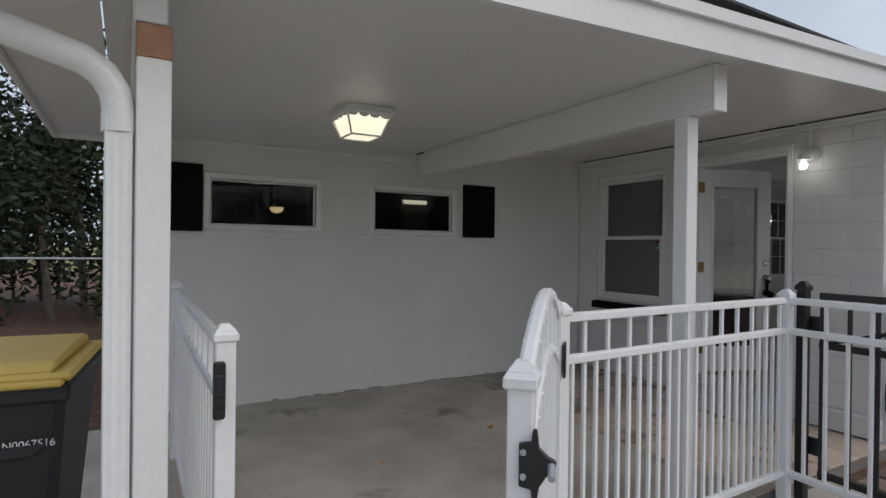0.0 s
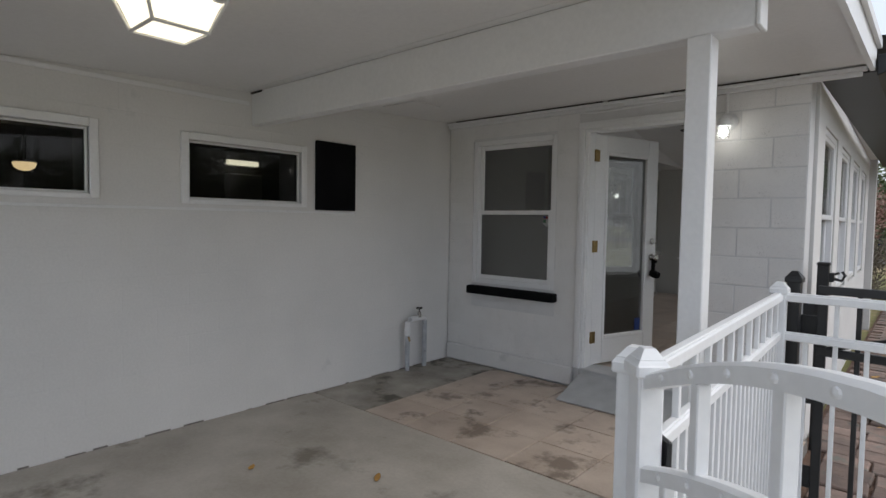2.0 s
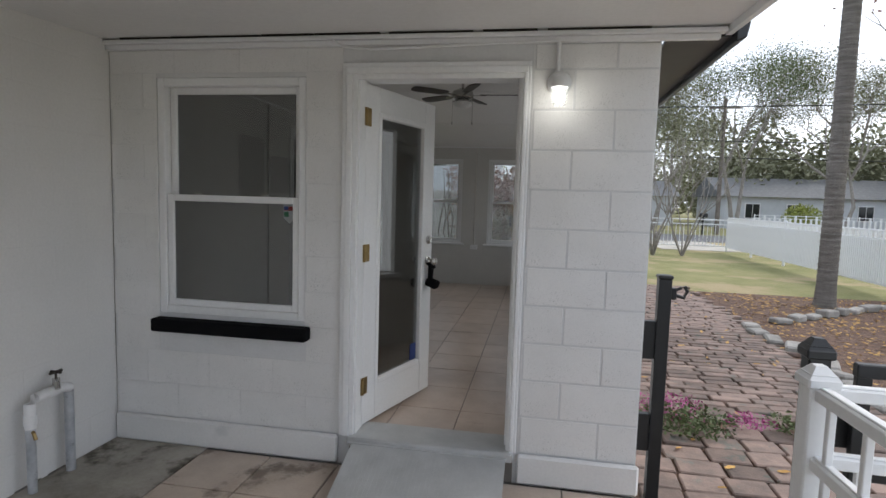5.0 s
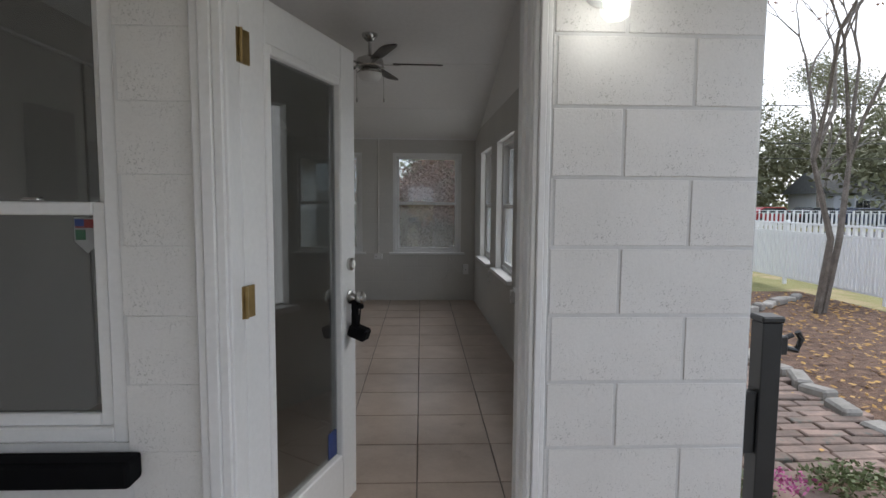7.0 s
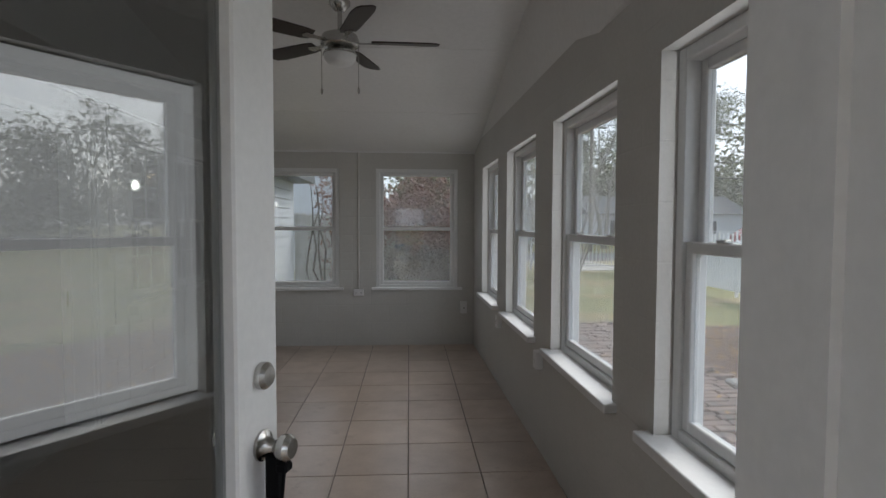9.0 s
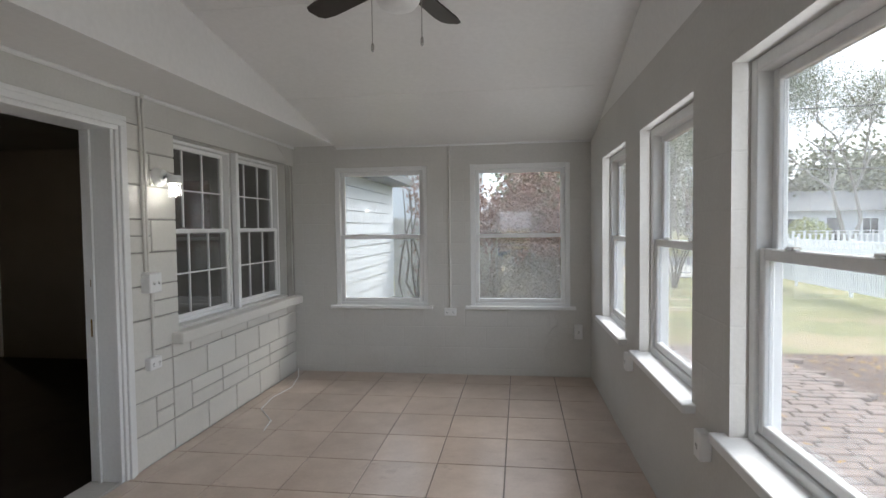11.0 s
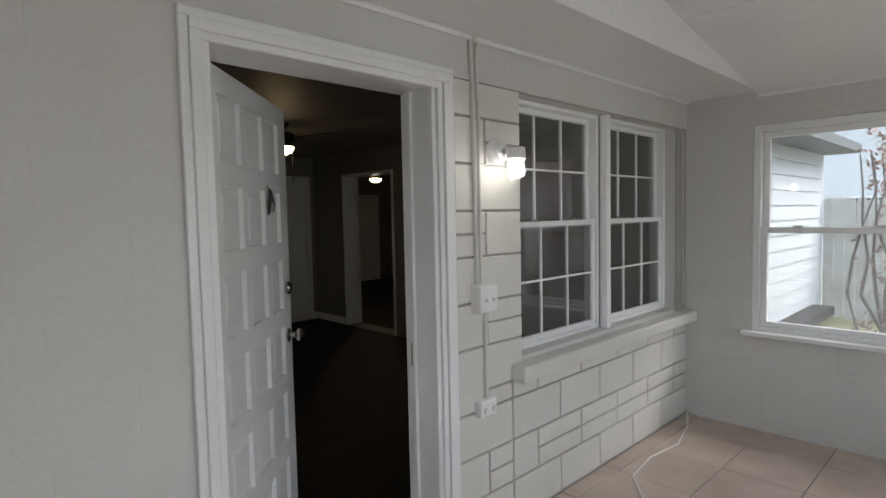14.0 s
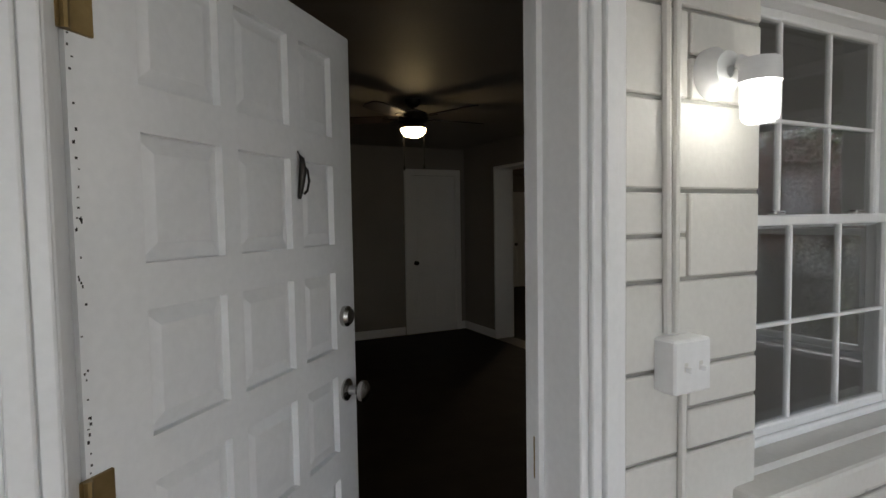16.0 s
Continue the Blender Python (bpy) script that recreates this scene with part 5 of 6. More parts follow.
for k in range(4):
    b_.faces.new((lo_r[k], lo_r[(k + 1) % 4], hi_r[(k + 1) % 4], hi_r[k]))
bmesh.ops.bevel(b_, geom=b_.edges[:], offset=0.03, segments=2, affect="EDGES", profile=0.5)
bin_body = Part().take(b_).box(-0.305, 0.305, -0.355, 0.355, 0.88, 0.945, 0.012)
bin_body.prism([(-0.24, 0.74), (0.24, 0.74), (0.20, 0.70), (-0.20, 0.70)], -0.345, -0.30, "y", bevel=0.008)
bin_body.end("body", DARKP, tb)
ld = Part().box(-0.315, 0.315, -0.37, 0.34, 0.955, 0.985, 0.012).prism([(-0.36, 0.984), (0.32, 0.984), (0.26, 1.03), (-0.30, 1.015)], -0.26, 0.26, "x", bevel=0.012).box(-0.29, 0.29, -0.385, -0.35, 0.94, 0.965, 0.008)
ld.end("lid", YELLOW, tb)
for x in (-0.27, 0.27):
    Part().lathe([(0.0, -0.02), (0.10, -0.02), (0.11, -0.01), (0.11, 0.01), (0.10, 0.02), (0.0, 0.02)], 20, pose(x, 0.28, 0.11, 0, 90, 0)).end("wheel", RUBBER, tb, True)
tx = bpy.data.curves.new("number", "FONT")
tx.body, tx.size, tx.extrude, tx.align_x = "N0067516", 0.035, 0.001, "CENTER"
tx.materials.append(PAPER)
txo = new("number", tx)
txo.parent = tb
txo.matrix_basis = pose(0.185, -0.3275, 0.732, 84.2, 0, 0)

rng = random.Random(7)


def leaf_cloud(part, centre, radius, count, size, squash=(1, 1, 1), r=rng):
    """Loose leaf faces spread over a lumpy volume."""
    c = Vector(centre)
    for _ in range(count):
        d = Vector((r.gauss(0, 1), r.gauss(0, 1), r.gauss(0, 1))).normalized() * radius * (r.random() ** 0.45)
        p = c + Vector((d.x * squash[0], d.y * squash[1], d.z * squash[2]))
        u = Vector((r.gauss(0, 1), r.gauss(0, 1), r.gauss(0, 0.7))).normalized()
        w = u.cross(Vector((r.gauss(0, 1), r.gauss(0, 1), r.gauss(0, 1)))).normalized()
        s = size * r.uniform(0.6, 1.4)
        part.quad(p - u * s, p + w * s * 0.45, p + u * s, p - w * s * 0.45)


def limbs(part, base, height, spread, stems, r, radius, depth=3, lean=0.0):
    """Tapered stems that fork; returns the tips."""
    tips = []

    def grow(p, d, ln, rad, level):
        mid = p + d * ln * 0.5 + Vector((r.gauss(0, 1), r.gauss(0, 1), 0)) * ln * 0.05
        q = p + d * ln
        part.tube([p, mid, q], [rad, rad * 0.82, rad * 0.62], 6 if level < 2 else 4)
        if level >= depth:
            tips.append(q)
            return
        for _ in range(2 if level else 3):
            nd = (d + Vector((r.gauss(0, 1), r.gauss(0, 1), r.uniform(-0.1, 0.6))) * spread).normalized()
            grow(q, nd, ln * r.uniform(0.55, 0.8), rad * 0.6, level + 1)

    for k in range(stems):
        a = 2 * math.pi * k / max(1, stems) + r.random()
        d = Vector((math.cos(a) * lean, math.sin(a) * lean, 1)).normalized()
        grow(Vector(base) + Vector((math.cos(a), math.sin(a), 0)) * radius * (stems > 1), d, height * 0.42, radius, 0)
    return tips


def tree(name, label, base, height, stems, spread, radius, leaf, count, size, clump, seed, bark=BARK, depth=3, lean=0.3, squash=(1, 1, 0.8)):
    r = random.Random(seed)
    t = empty(name, pose(*base))
    thing(t, label, "tree" if "shrub" not in name else "shrub")
    w = Part()
    tips = limbs(w, (0, 0, 0), height, spread, stems, r, radius, depth, lean)
    w.end("trunk", bark, t)
    if leaf:
        lv = Part()
        for p in tips:
            leaf_cloud(lv, p, clump * r.uniform(0.7, 1.3), count // max(1, len(tips)), size, squash, r)
        lv.end("leaves", leaf, t)
    return t


G = -0.13
# yard trees seen past the corner
pm = empty("palm_tree", pose(7.38, 7.35, G))
thing(pm, "tall ringed grey palm trunk in a leaf-covered bed", "tree")
tp = Part()
prof = [(0.19, 0.0), (0.165, 0.12), (0.15, 0.4)]
z = 0.5
while z < 7.5:
    prof += [(0.150 - z * 0.004, z), (0.156 - z * 0.004, z + 0.05), (0.147 - z * 0.004, z + 0.07)]
    z += 0.10
tp.lathe(prof, 18)
tp.end("trunk", PALMBARK, pm)
fr_ = Part()
for k in range(16):
    a = 2 * math.pi * k / 16
    pts = [Vector((math.cos(a) * s, math.sin(a) * s, 7.5 + 0.9 * math.sin(s * 1.3) - 0.25 * s * s)) for s in (0, 0.5, 1.0, 1.5, 2.0, 2.4)]
    fr_.tube(pts, [0.03, 0.025, 0.02, 0.014, 0.01, 0.004], 4)
    for i in range(40):
        u = i / 40 * 4.9
        p = pts[int(u)].lerp(pts[int(u) + 1], u - int(u))
        sd = Vector((-math.sin(a), math.cos(a), -0.6)) * 0.5
        sd2 = Vector((math.sin(a), -math.cos(a), -0.6)) * 0.5
        for s_ in (sd, sd2):
            fr_.quad(p, p + s_ * 0.5 + Vector((0.02, 0.0, 0.02)), p + s_, p + s_ * 0.5 - Vector((0.02, 0.0, 0.02)))
fr_.end("fronds", LEAFG, pm)
tree("crape_myrtle_tree", "grey multi-stemmed myrtle tree with thin leaves", (6.3, 16.3, G), 3.4, 8, 0.32, 0.030, LEAFO, 1500, 0.035, 0.6, 11, FARBARK, depth=4, lean=0.35)
tree("crape_myrtle_tree", "grey multi-stemmed myrtle tree with thin leaves", (7.3, 16.6, G), 3.6, 6, 0.34, 0.028, LEAFO, 1100, 0.035, 0.6, 12, FARBARK, depth=4, lean=0.4)
tree("bare_tree", "bare reddish-limbed young tree beside the palm", (8.1, 6.4, G), 5.5, 2, 0.33, 0.06, LEAFR, 240, 0.05, 0.5, 13, depth=4, lean=0.15)
sh1 = Part()
leaf_cloud(sh1, (3.75, 16.3, 0.45), 0.75, 5000, 0.035)
thing(sh1.end("shrub", LEAFG), "rounded green garden shrub by the fence", "shrub")
sh2 = Part()
for zc, rr in ((0.3, 0.34), (0.7, 0.27), (1.05, 0.18)):
    leaf_cloud(sh2, (3.55, 14.2, zc), rr, 1800, 0.035)
thing(sh2.end("shrub", LEAFD), "dark conical evergreen shrub near the wall", "shrub")
tree("oak_tree", "large olive-green tree across the street", (9.5, 34, G), 7.2, 2, 0.42, 0.15, LEAFO, 22000, 0.055, 1.7, 21, FARBARK, depth=5, lean=0.25)
tree("oak_tree", "large green tree across the street", (15.5, 37, G), 10, 2, 0.42, 0.16, LEAFG, 24000, 0.055, 1.8, 22, FARBARK, depth=5, lean=0.25)
tree("oak_tree", "large grey-green tree with hanging moss", (23, 39, G), 9.5, 2, 0.48, 0.17, LEAFO, 22000, 0.065, 1.7, 23, FARBARK, depth=5, lean=0.3)
tree("oak_tree", "dense round green tree behind the parked truck", (5.2, 37, G), 5.2, 4, 0.5, 0.2, LEAFG, 18000, 0.12, 1.1, 24, FARBARK, depth=3, lean=0.4)
tree("bare_tree", "bare grey tree in the distance", (5.0, 52, G), 10, 2, 0.4, 0.16, None, 0, 0, 0, 25, depth=5, lean=0.2)
tree("oak_tree", "large spreading tree beyond the picket fence", (33, 40, G), 9.5, 2, 0.48, 0.18, LEAFO, 12000, 0.09, 1.7, 26, FARBARK, depth=5, lean=0.3)
tree("oak_tree", "large dark tree down the street", (44, 32, G), 10, 3, 0.55, 0.3, LEAFG, 14000, 0.13, 1.4, 27, FARBARK, depth=5, lean=0.3)
yb = Part()
leaf_cloud(yb, (20.5, 39, 0.9), 1.3, 2500, 0.09, (1, 1, 0.8))
thing(yb.end("shrub", surface("lime_leaves", (0.20, 0.24, 0.04), (0.34, 0.36, 0.08), 0.6, 2, 20, 0.1, 0.001)), "bright lime-green shrub across the street", "shrub")
far = Part()
r2 = random.Random(5)
for k in range(150):
    a = r2.uniform(-0.35, 1.5)
    dist = r2.uniform(75, 110)
    leaf_cloud(far, (math.sin(a) * dist, math.cos(a) * dist, r2.uniform(1.0, 9.0)), r2.uniform(2.5, 4.5), 90, 0.55, r=r2)
for k in range(190):
    a = r2.uniform(0.04, 1.25)
    dist = r2.uniform(52, 66)
    top = 8.5 + 3.5 * math.sin(a * 9.0) * math.sin(a * 4.0 + 1.0)
    leaf_cloud(far, (math.sin(a) * dist, math.cos(a) * dist, r2.uniform(1.5, top)), r2.uniform(1.8, 3.2), 260, 0.27, r=r2)
tagged(far.end("far_trees", LEAFO), "distant grey-green tree line", "trees", kind="stuff")

fence_panel("yard_fence", "white picket fence across the yard", (3.2, 18.6), (6.3, 18.6), 1.06, 0.10, 0.13, group="yard fence panels")
fence_panel("yard_fence", "white picket fence across the yard", (6.3, 18.6), (9.3, 18.6), 1.06, 0.10, 0.13, posts=(False, True), group="yard fence panels")
for k in range(5):
    fence_panel("yard_fence", "white close-set picket fence along the yard", (9.3, 18.6 - 2.4 * k), (9.3, 16.2 - 2.4 * k), 1.15, 0.08, 0.075, posts=(False, True), group="yard fence panels", pick=0.026)

rd = Part().box(-80, 120, 24.5, 31, -0.30, -0.105).end("road", ASPHALT)
structure(rd, "grey asphalt street", "road")
dv = Part().box(7.2, 10.2, 19.2, 24.5, -0.30, -0.11).end("driveway", CONC)
structure(dv, "pale concrete driveway strip", "driveway")
sd_ = Part().box(-80, 120, 19.4, 24.5, -0.31, -0.118).end("verge", surface("dry_grass", (0.30, 0.24, 0.13), (0.42, 0.35, 0.20), 0.95, 0.8, 30, 0.6, 0.02))
structure(sd_, "straw-coloured dry verge", "verge")
for k in range(6):
    x0 = 16 + 3 * k
    fence_panel("street_fence", "white picket fence across the street", (x0, 35), (x0 + 3, 35), 1.1, 0.1, 0.28, posts=(k == 0, True), group="street fence panels", pick=0.05)


def house(name, label, m, w, d, h, roof_h, wins, wall=SIDING):
    o = empty(name, m)
    thing(o, label, "house")
    Part().box(0, w, 0, d, 0, h).end("wall", wall, o)
    Part().prism([(-0.5, h - 0.05), (d + 0.5, h - 0.05), (d / 2, h + roof_h)], -0.5, w + 0.5, "x").end("roof", ROOFG, o)
    for x in wins:
        wn_ = Part().box(x - 0.06, x + 1.06, -0.06, 0.0, 0.85, 2.05, 0.01).end("window", TRIM, o)
        Part().box(x, x + 0.48, -0.075, -0.055, 0.91, 1.99).box(x + 0.52, x + 1.0, -0.075, -0.055, 0.91, 1.99).end("pane", CARGL, wn_)
    Part().box(w * 0.55, w * 0.55 + 0.95, -0.05, 0.0, 0.0, 2.05, 0.01).end("door", CARD, o)
    return o


house("house", "white single-storey house across the street", pose(17, 44, G), 13, 8, 2.6, 1.6, (1.5, 4.5, 9.5))
house("house", "white single-storey house with a carport", pose(34, 40, G, 0, 0, -12), 14, 8, 2.6, 1.7, (1.5, 4.5, 10))
house("house", "low grey house beyond the street", pose(1.5, 46, G), 12, 8, 2.5, 1.4, (1.5, 4.5, 9))


def car(name, label, m, paint, length=4.6, pickup=False):
    c = empty(name, m)
    thing(c, label, "car" if not pickup else "truck")
    h0, h1, h2 = 0.35, 0.95, 1.45 if not pickup else 1.8
    if pickup:
        h1 = 1.15
        side = [(0, h0), (length, h0), (length, 0.95), (length - 1.1, 1.1), (length - 1.7, h2), (length - 3.2, h2), (length - 3.4, h1), (0, h1)]
        glass = [(length - 1.25, 1.14), (length - 1.75, h2 - 0.08), (length - 3.1, h2 - 0.08), (length - 3.2, 1.14)]
    else:
        side = [(0, h0), (length, h0), (length, 0.75), (length - 1.0, 0.92), (length - 1.8, h2), (1.1, h2), (0.25, 0.98), (0, 0.9)]
        glass = [(length - 1.15, 0.95), (length - 1.85, h2 - 0.07), (1.15, h2 - 0.07), (0.55, 0.97)]
    Part().prism(side, -0.85, 0.85, "y", bevel=0.05).end("body", paint, c)
    Part().prism(glass, -0.862, 0.862, "y").end("glass", CARGL, c)
    for x in (0.85, length - 0.95):
        for y in (-0.78, 0.78):
            wh = Part().lathe([(0.0, -0.1), (0.30, -0.1), (0.33, -0.07), (0.33, 0.07), (0.30, 0.1), (0.0, 0.1)], 20, pose(x, y, 0.33, 90, 0, 0)).end("wheel", RUBBER, c, True)
            Part().lathe([(0.0, -0.112), (0.20, -0.112), (0.21, -0.09), (0.21, 0.09), (0.20, 0.112), (0.0, 0.112)], 16, pose(x, y, 0.33, 90, 0, 0)).end("rim", CHROME, wh, True)
    Part().box(-0.03, 0.03, -0.84, -0.64, 0.72, 0.95, 0.01).box(-0.03, 0.03, 0.64, 0.84, 0.72, 0.95, 0.01).end("tail_light", CARR, c)
    return c


car("pickup_truck", "dark blue pickup truck parked in the street", pose(4.6, 25.6, -0.105, 0, 0, 180), CARB, 5.4, True)
car("car", "charcoal sedan parked across the street", pose(29, 37.6, G, 0, 0, 8), CARD)
car("car", "red car parked across the street", pose(26, 38.6, G, 0, 0, 8), CARR)
car("car", "dark blue car parked by a house", pose(31, 36.2, G, 0, 0, 0), CARB)

for p0, p1, sag in (((-10, 30, 7.0), (60, 22, 7.4), 0.6), ((-10, 33, 6.2), (60, 33, 6.2), 0.8), ((-10, 33.2, 5.2), (60, 33.2, 5.3), 0.8)):
    pts = [Vector(p0).lerp(Vector(p1), k / 16) - Vector((0, 0, sag * 4 * (k / 16) * (1 - k / 16))) for k in range(17)]
    w_ = Part().tube(pts, 0.025, 5)
    thing(w_.end("power_line", BLACKM), "black overhead power line", "power line", "power lines")
up_ = Part().tube([(13.2, 33, G), (13.2, 33, 8.0)], [0.14, 0.1], 10).box(12.3, 14.1, 32.95, 33.05, 7.4, 7.52)
thing(up_.end("utility_pole", BARK), "grey wooden utility pole across the street", "pole")
mbx = Part().box(11.9, 12.4, 32.0, 32.25, 0.9, 1.15, 0.05).tube([(12.15, 32.1, G), (12.15, 32.1, 0.9)], 0.05, 8)
thing(mbx.end("mailbox", DARKP), "black mailbox on a post", "mailbox")

# beyond the far windows
nb = empty("neighbor_building", pose(0, 0, 0))
thing(nb, "white block outbuilding with a dark grey eave", "house")
Part().box(-1.9, -0.6, 7.4, 12.64, -0.15, 2.46).end("wall", SIDING, nb)
Part().prism([(-2.2, 2.47), (-0.12, 2.47), (-0.12, 2.60), (-2.2, 3.0)], 7.0, 12.7, "y").end("roof", ROOFG, nb)
lapm = piece_mesh("board", (0.022, 4.88, 0.196), SIDING, 0.003)
for k in range(13):
    shared("board", lapm, nb, Matrix.Translation((-0.592, 9.85, -0.03 + 0.2 * k)) @ Matrix.Rotation(radians(-6), 4, "Y"))
house("house", "white two-storey neighbouring house with lap siding", pose(-8.6, 20, G), 9, 8, 4.6, 1.6, (1.5, 4.2, 7.2))
wf = empty("wooden_fence", pose(-0.58, 12.6, G))
thing(wf, "weathered grey-white dog-ear wooden fence", "fence")
for i in range(16):
    Part().prism([(0.0, 0.0), (0.135, 0.0), (0.135, 1.86), (0.105, 1.92), (0.03, 1.92), (0.0, 1.86)], 0.0, 0.018, "y", Matrix.Translation((i * 0.143, 0, rng.uniform(-0.02, 0.02)))).end("board", OLDWOOD, wf)
Part().box(0, 2.3, 0.018, 0.055, 0.4, 0.49).box(0, 2.3, 0.018, 0.055, 1.4, 1.49).end("rail", OLDWOOD, wf)
hs = Part()
r3 = random.Random(9)
for k in range(16):
    leaf_cloud(hs, (1.45 + r3.uniform(0, 1.5), 8.6 + r3.uniform(-0.5, 0.5), 1.65 + r3.uniform(-0.25, 0.55)), 0.40, 600, 0.032, r=r3)
red_o = empty("red_shrub", pose(0, 0, 0))
thing(red_o, "large rusty-red leaved shrub with tangled brown stems", "shrub")
hs.end("leaves", LEAFR, red_o)
st_ = Part()
for k in range(420):
    x, y = 1.35 + r3.uniform(0, 1.7), 8.3 + r3.uniform(-0.4, 0.7)
    p = Vector((x, y, G + r3.uniform(0, 0.9)))
    d = Vector((r3.gauss(0, 0.45), r3.gauss(0, 0.35), r3.uniform(0.2, 1))).normalized()
    q = p + d * r3.uniform(0.4, 0.9)
    st_.tube([p, (p + q) / 2 + Vector((r3.gauss(0, 0.06), r3.gauss(0, 0.06), 0)), q], [0.008, 0.006, 0.003], 4)
st_.end("stems", LEAFB, red_o)
bl_ = Part()
for k in range(20):
    leaf_cloud(bl_, (1.4 + r3.uniform(0, 1.6), 8.7 + r3.uniform(-0.4, 0.6), r3.uniform(0.0, 1.4)), 0.45, 520, 0.028, r=r3)
bl_.end("dry_leaves", LEAFB, red_o)
gs = Part()
for k in range(10):
    leaf_cloud(gs, (2.2 + r3.uniform(0, 0.9), 10.2 + r3.uniform(-0.5, 0.8), 1.7 + r3.uniform(-0.9, 1.2)), 0.7, 500, 0.05, r=r3)
thing(gs.end("green_shrub", LEAFG), "tall green shrub behind the red one", "shrub")
vine = Part()
for k in range(5):
    pts = [Vector((0.74 + 0.05 * k, 8.2, G))]
    for j in range(7):
        pts.append(pts[-1] + Vector((r3.gauss(0, 0.06), r3.gauss(0, 0.05), 0.32)))
    vine.tube(pts, [0.022 - 0.0022 * j for j in range(8)], 6)
vn = empty("vine_shrub", pose(0, 0, 0))
thing(vn, "spindly shrub with a few orange leaves", "shrub")
vine.end("stems", BARK, vn)
vl_ = Part()
for k in range(9):
    leaf_cloud(vl_, (0.84 + r3.gauss(0, 0.12), 8.2, 0.4 + 0.22 * k), 0.24, 30 if k < 6 else 120, 0.032, r=r3)
vl_.end("leaves", LEAFR, vn)

# dark woods beyond the trash bin
wd = Part()
r4 = random.Random(4)
for k in range(80):
    leaf_cloud(wd, (-9.5 + r4.uniform(-3, 3.0), -6.5 + r4.uniform(-3.5, 3.5), r4.uniform(0.8, 4.8)), r4.uniform(0.8, 1.4), 420, 0.085, r=r4)
tagged(wd.end("dark_woods", LEAFD), "dense dark evergreen thicket", "trees", kind="stuff")
wt_ = Part()
for k in range(26):
    x, y = -8 + r4.uniform(-4, 2), -6.5 + r4.uniform(-3, 3)
    wt_.tube([(x, y, -0.1), (x + r4.gauss(0, 0.15), y + r4.gauss(0, 0.15), 1.6), (x + r4.gauss(0, 0.4), y + r4.gauss(0, 0.4), 4.2)], [r4.uniform(0.03, 0.11), 0.05, 0.03], 6)
tagged(wt_.end("thicket_trunks", BARK), "thin dark trunks in the thicket", "trees", kind="stuff")
clf = empty("chain_fence", pose(0, 0, 0))
thing(clf, "old chain-link fence in front of the thicket", "fence")
Part().tube([(-5.8, -12, 1.12), (-5.6, -3.0, 1.1)], 0.018, 6).tube([(-5.72, -8.4, -0.1), (-5.72, -8.4, 1.12)], 0.022, 6).end("rail", GALV, clf)

# fallen leaves on floors and path
def fallen(x, y, z, r=rng, label="fallen brown leaf lying on the ground"):
    s = r.uniform(0.022, 0.045)
    p = Part()
    v = p.bm
    n = 5
    top_, bot = [], []
    for i in range(n):
        u = i / (n - 1)
        wv = s * 0.42 * math.sin(math.pi * (0.12 + 0.82 * u))
        lift = 0.006 + 0.010 * u * r.uniform(0.3, 1.2)
        top_.append(v.verts.new((s * (2 * u - 1), wv, lift + 0.004)))
        bot.append(v.verts.new((s * (2 * u - 1), -wv, lift)))
    for i in range(n - 1):
        v.faces.new((top_[i], top_[i + 1], bot[i + 1], bot[i]))
    ob = p.end("leaf", LEAFY)
    ob.matrix_world = pose(x, y, z - 0.003, 0, 0, r.uniform(0, 360))
    return thing(ob, label, "leaf", "fallen leaves")


for x, y in ((2.35, -3.95), (2.05, -4.2), (1.75, -3.3), (2.55, -0.42), (2.95, -0.55), (2.6, -0.2), (2.75, -0.9), (0.9, -2.7), (1.5, -2.3)):
    fallen(x, y, 0.0)
for k in range(110):
    fallen(3.35 + rng.random() ** 1.2 * 3.0, rng.uniform(0.2, 7.5), -0.055)

flw = Part()
r5 = random.Random(3)
leaf_cloud(flw, (3.55, 1.35, 0.02), 0.24, 500, 0.014, (1.3, 1, 0.4), r5)
leaf_cloud(flw, (4.05, 1.2, 0.02), 0.14, 200, 0.014, (1.3, 1, 0.4), r5)
thing(flw.end("pink_flowers", PINK), "small patch of pink flowers by the path", "flowers")
wee = Part()
leaf_cloud(wee, (3.6, 1.15, 0.0), 0.26, 900, 0.02, (1.4, 1, 0.4), r5)
leaf_cloud(wee, (4.45, 1.25, 0.0), 0.2, 500, 0.02, (1.4, 1, 0.4), r5)
thing(wee.end("weeds", LEAFG), "low green weeds between the pavers", "weeds")
mb = Part()
for i in range(2600):
    x, y = r5.uniform(5.3, 9.1), r5.uniform(0.5, 8.2)
    if x < 5.5 + 0.25 * math.sin(y * 2):
        continue
    s = r5.uniform(0.02, 0.05)
    a = r5.uniform(0, 6.28)
    z = -0.11 + r5.uniform(0, 0.03)
    dx, dy = math.cos(a) * s, math.sin(a) * s
    mb.quad((x - dx, y - dy, z), (x + dy * 0.4, y - dx * 0.4, z + 0.01), (x + dx, y + dy, z + r5.uniform(0, 0.015)), (x - dy * 0.4, y + dx * 0.4, z))
tagged(mb.end("leaf_litter", LEAFY), "scattered dead leaves on the bed", "leaves", kind="stuff")
bedm = Part().box(5.3, 9.2, -0.85, 8.4, -0.3, -0.115).end("planting_bed", MULCH)
structure(bedm, "brown leaf-mulch bed with edging stones", "flower bed")
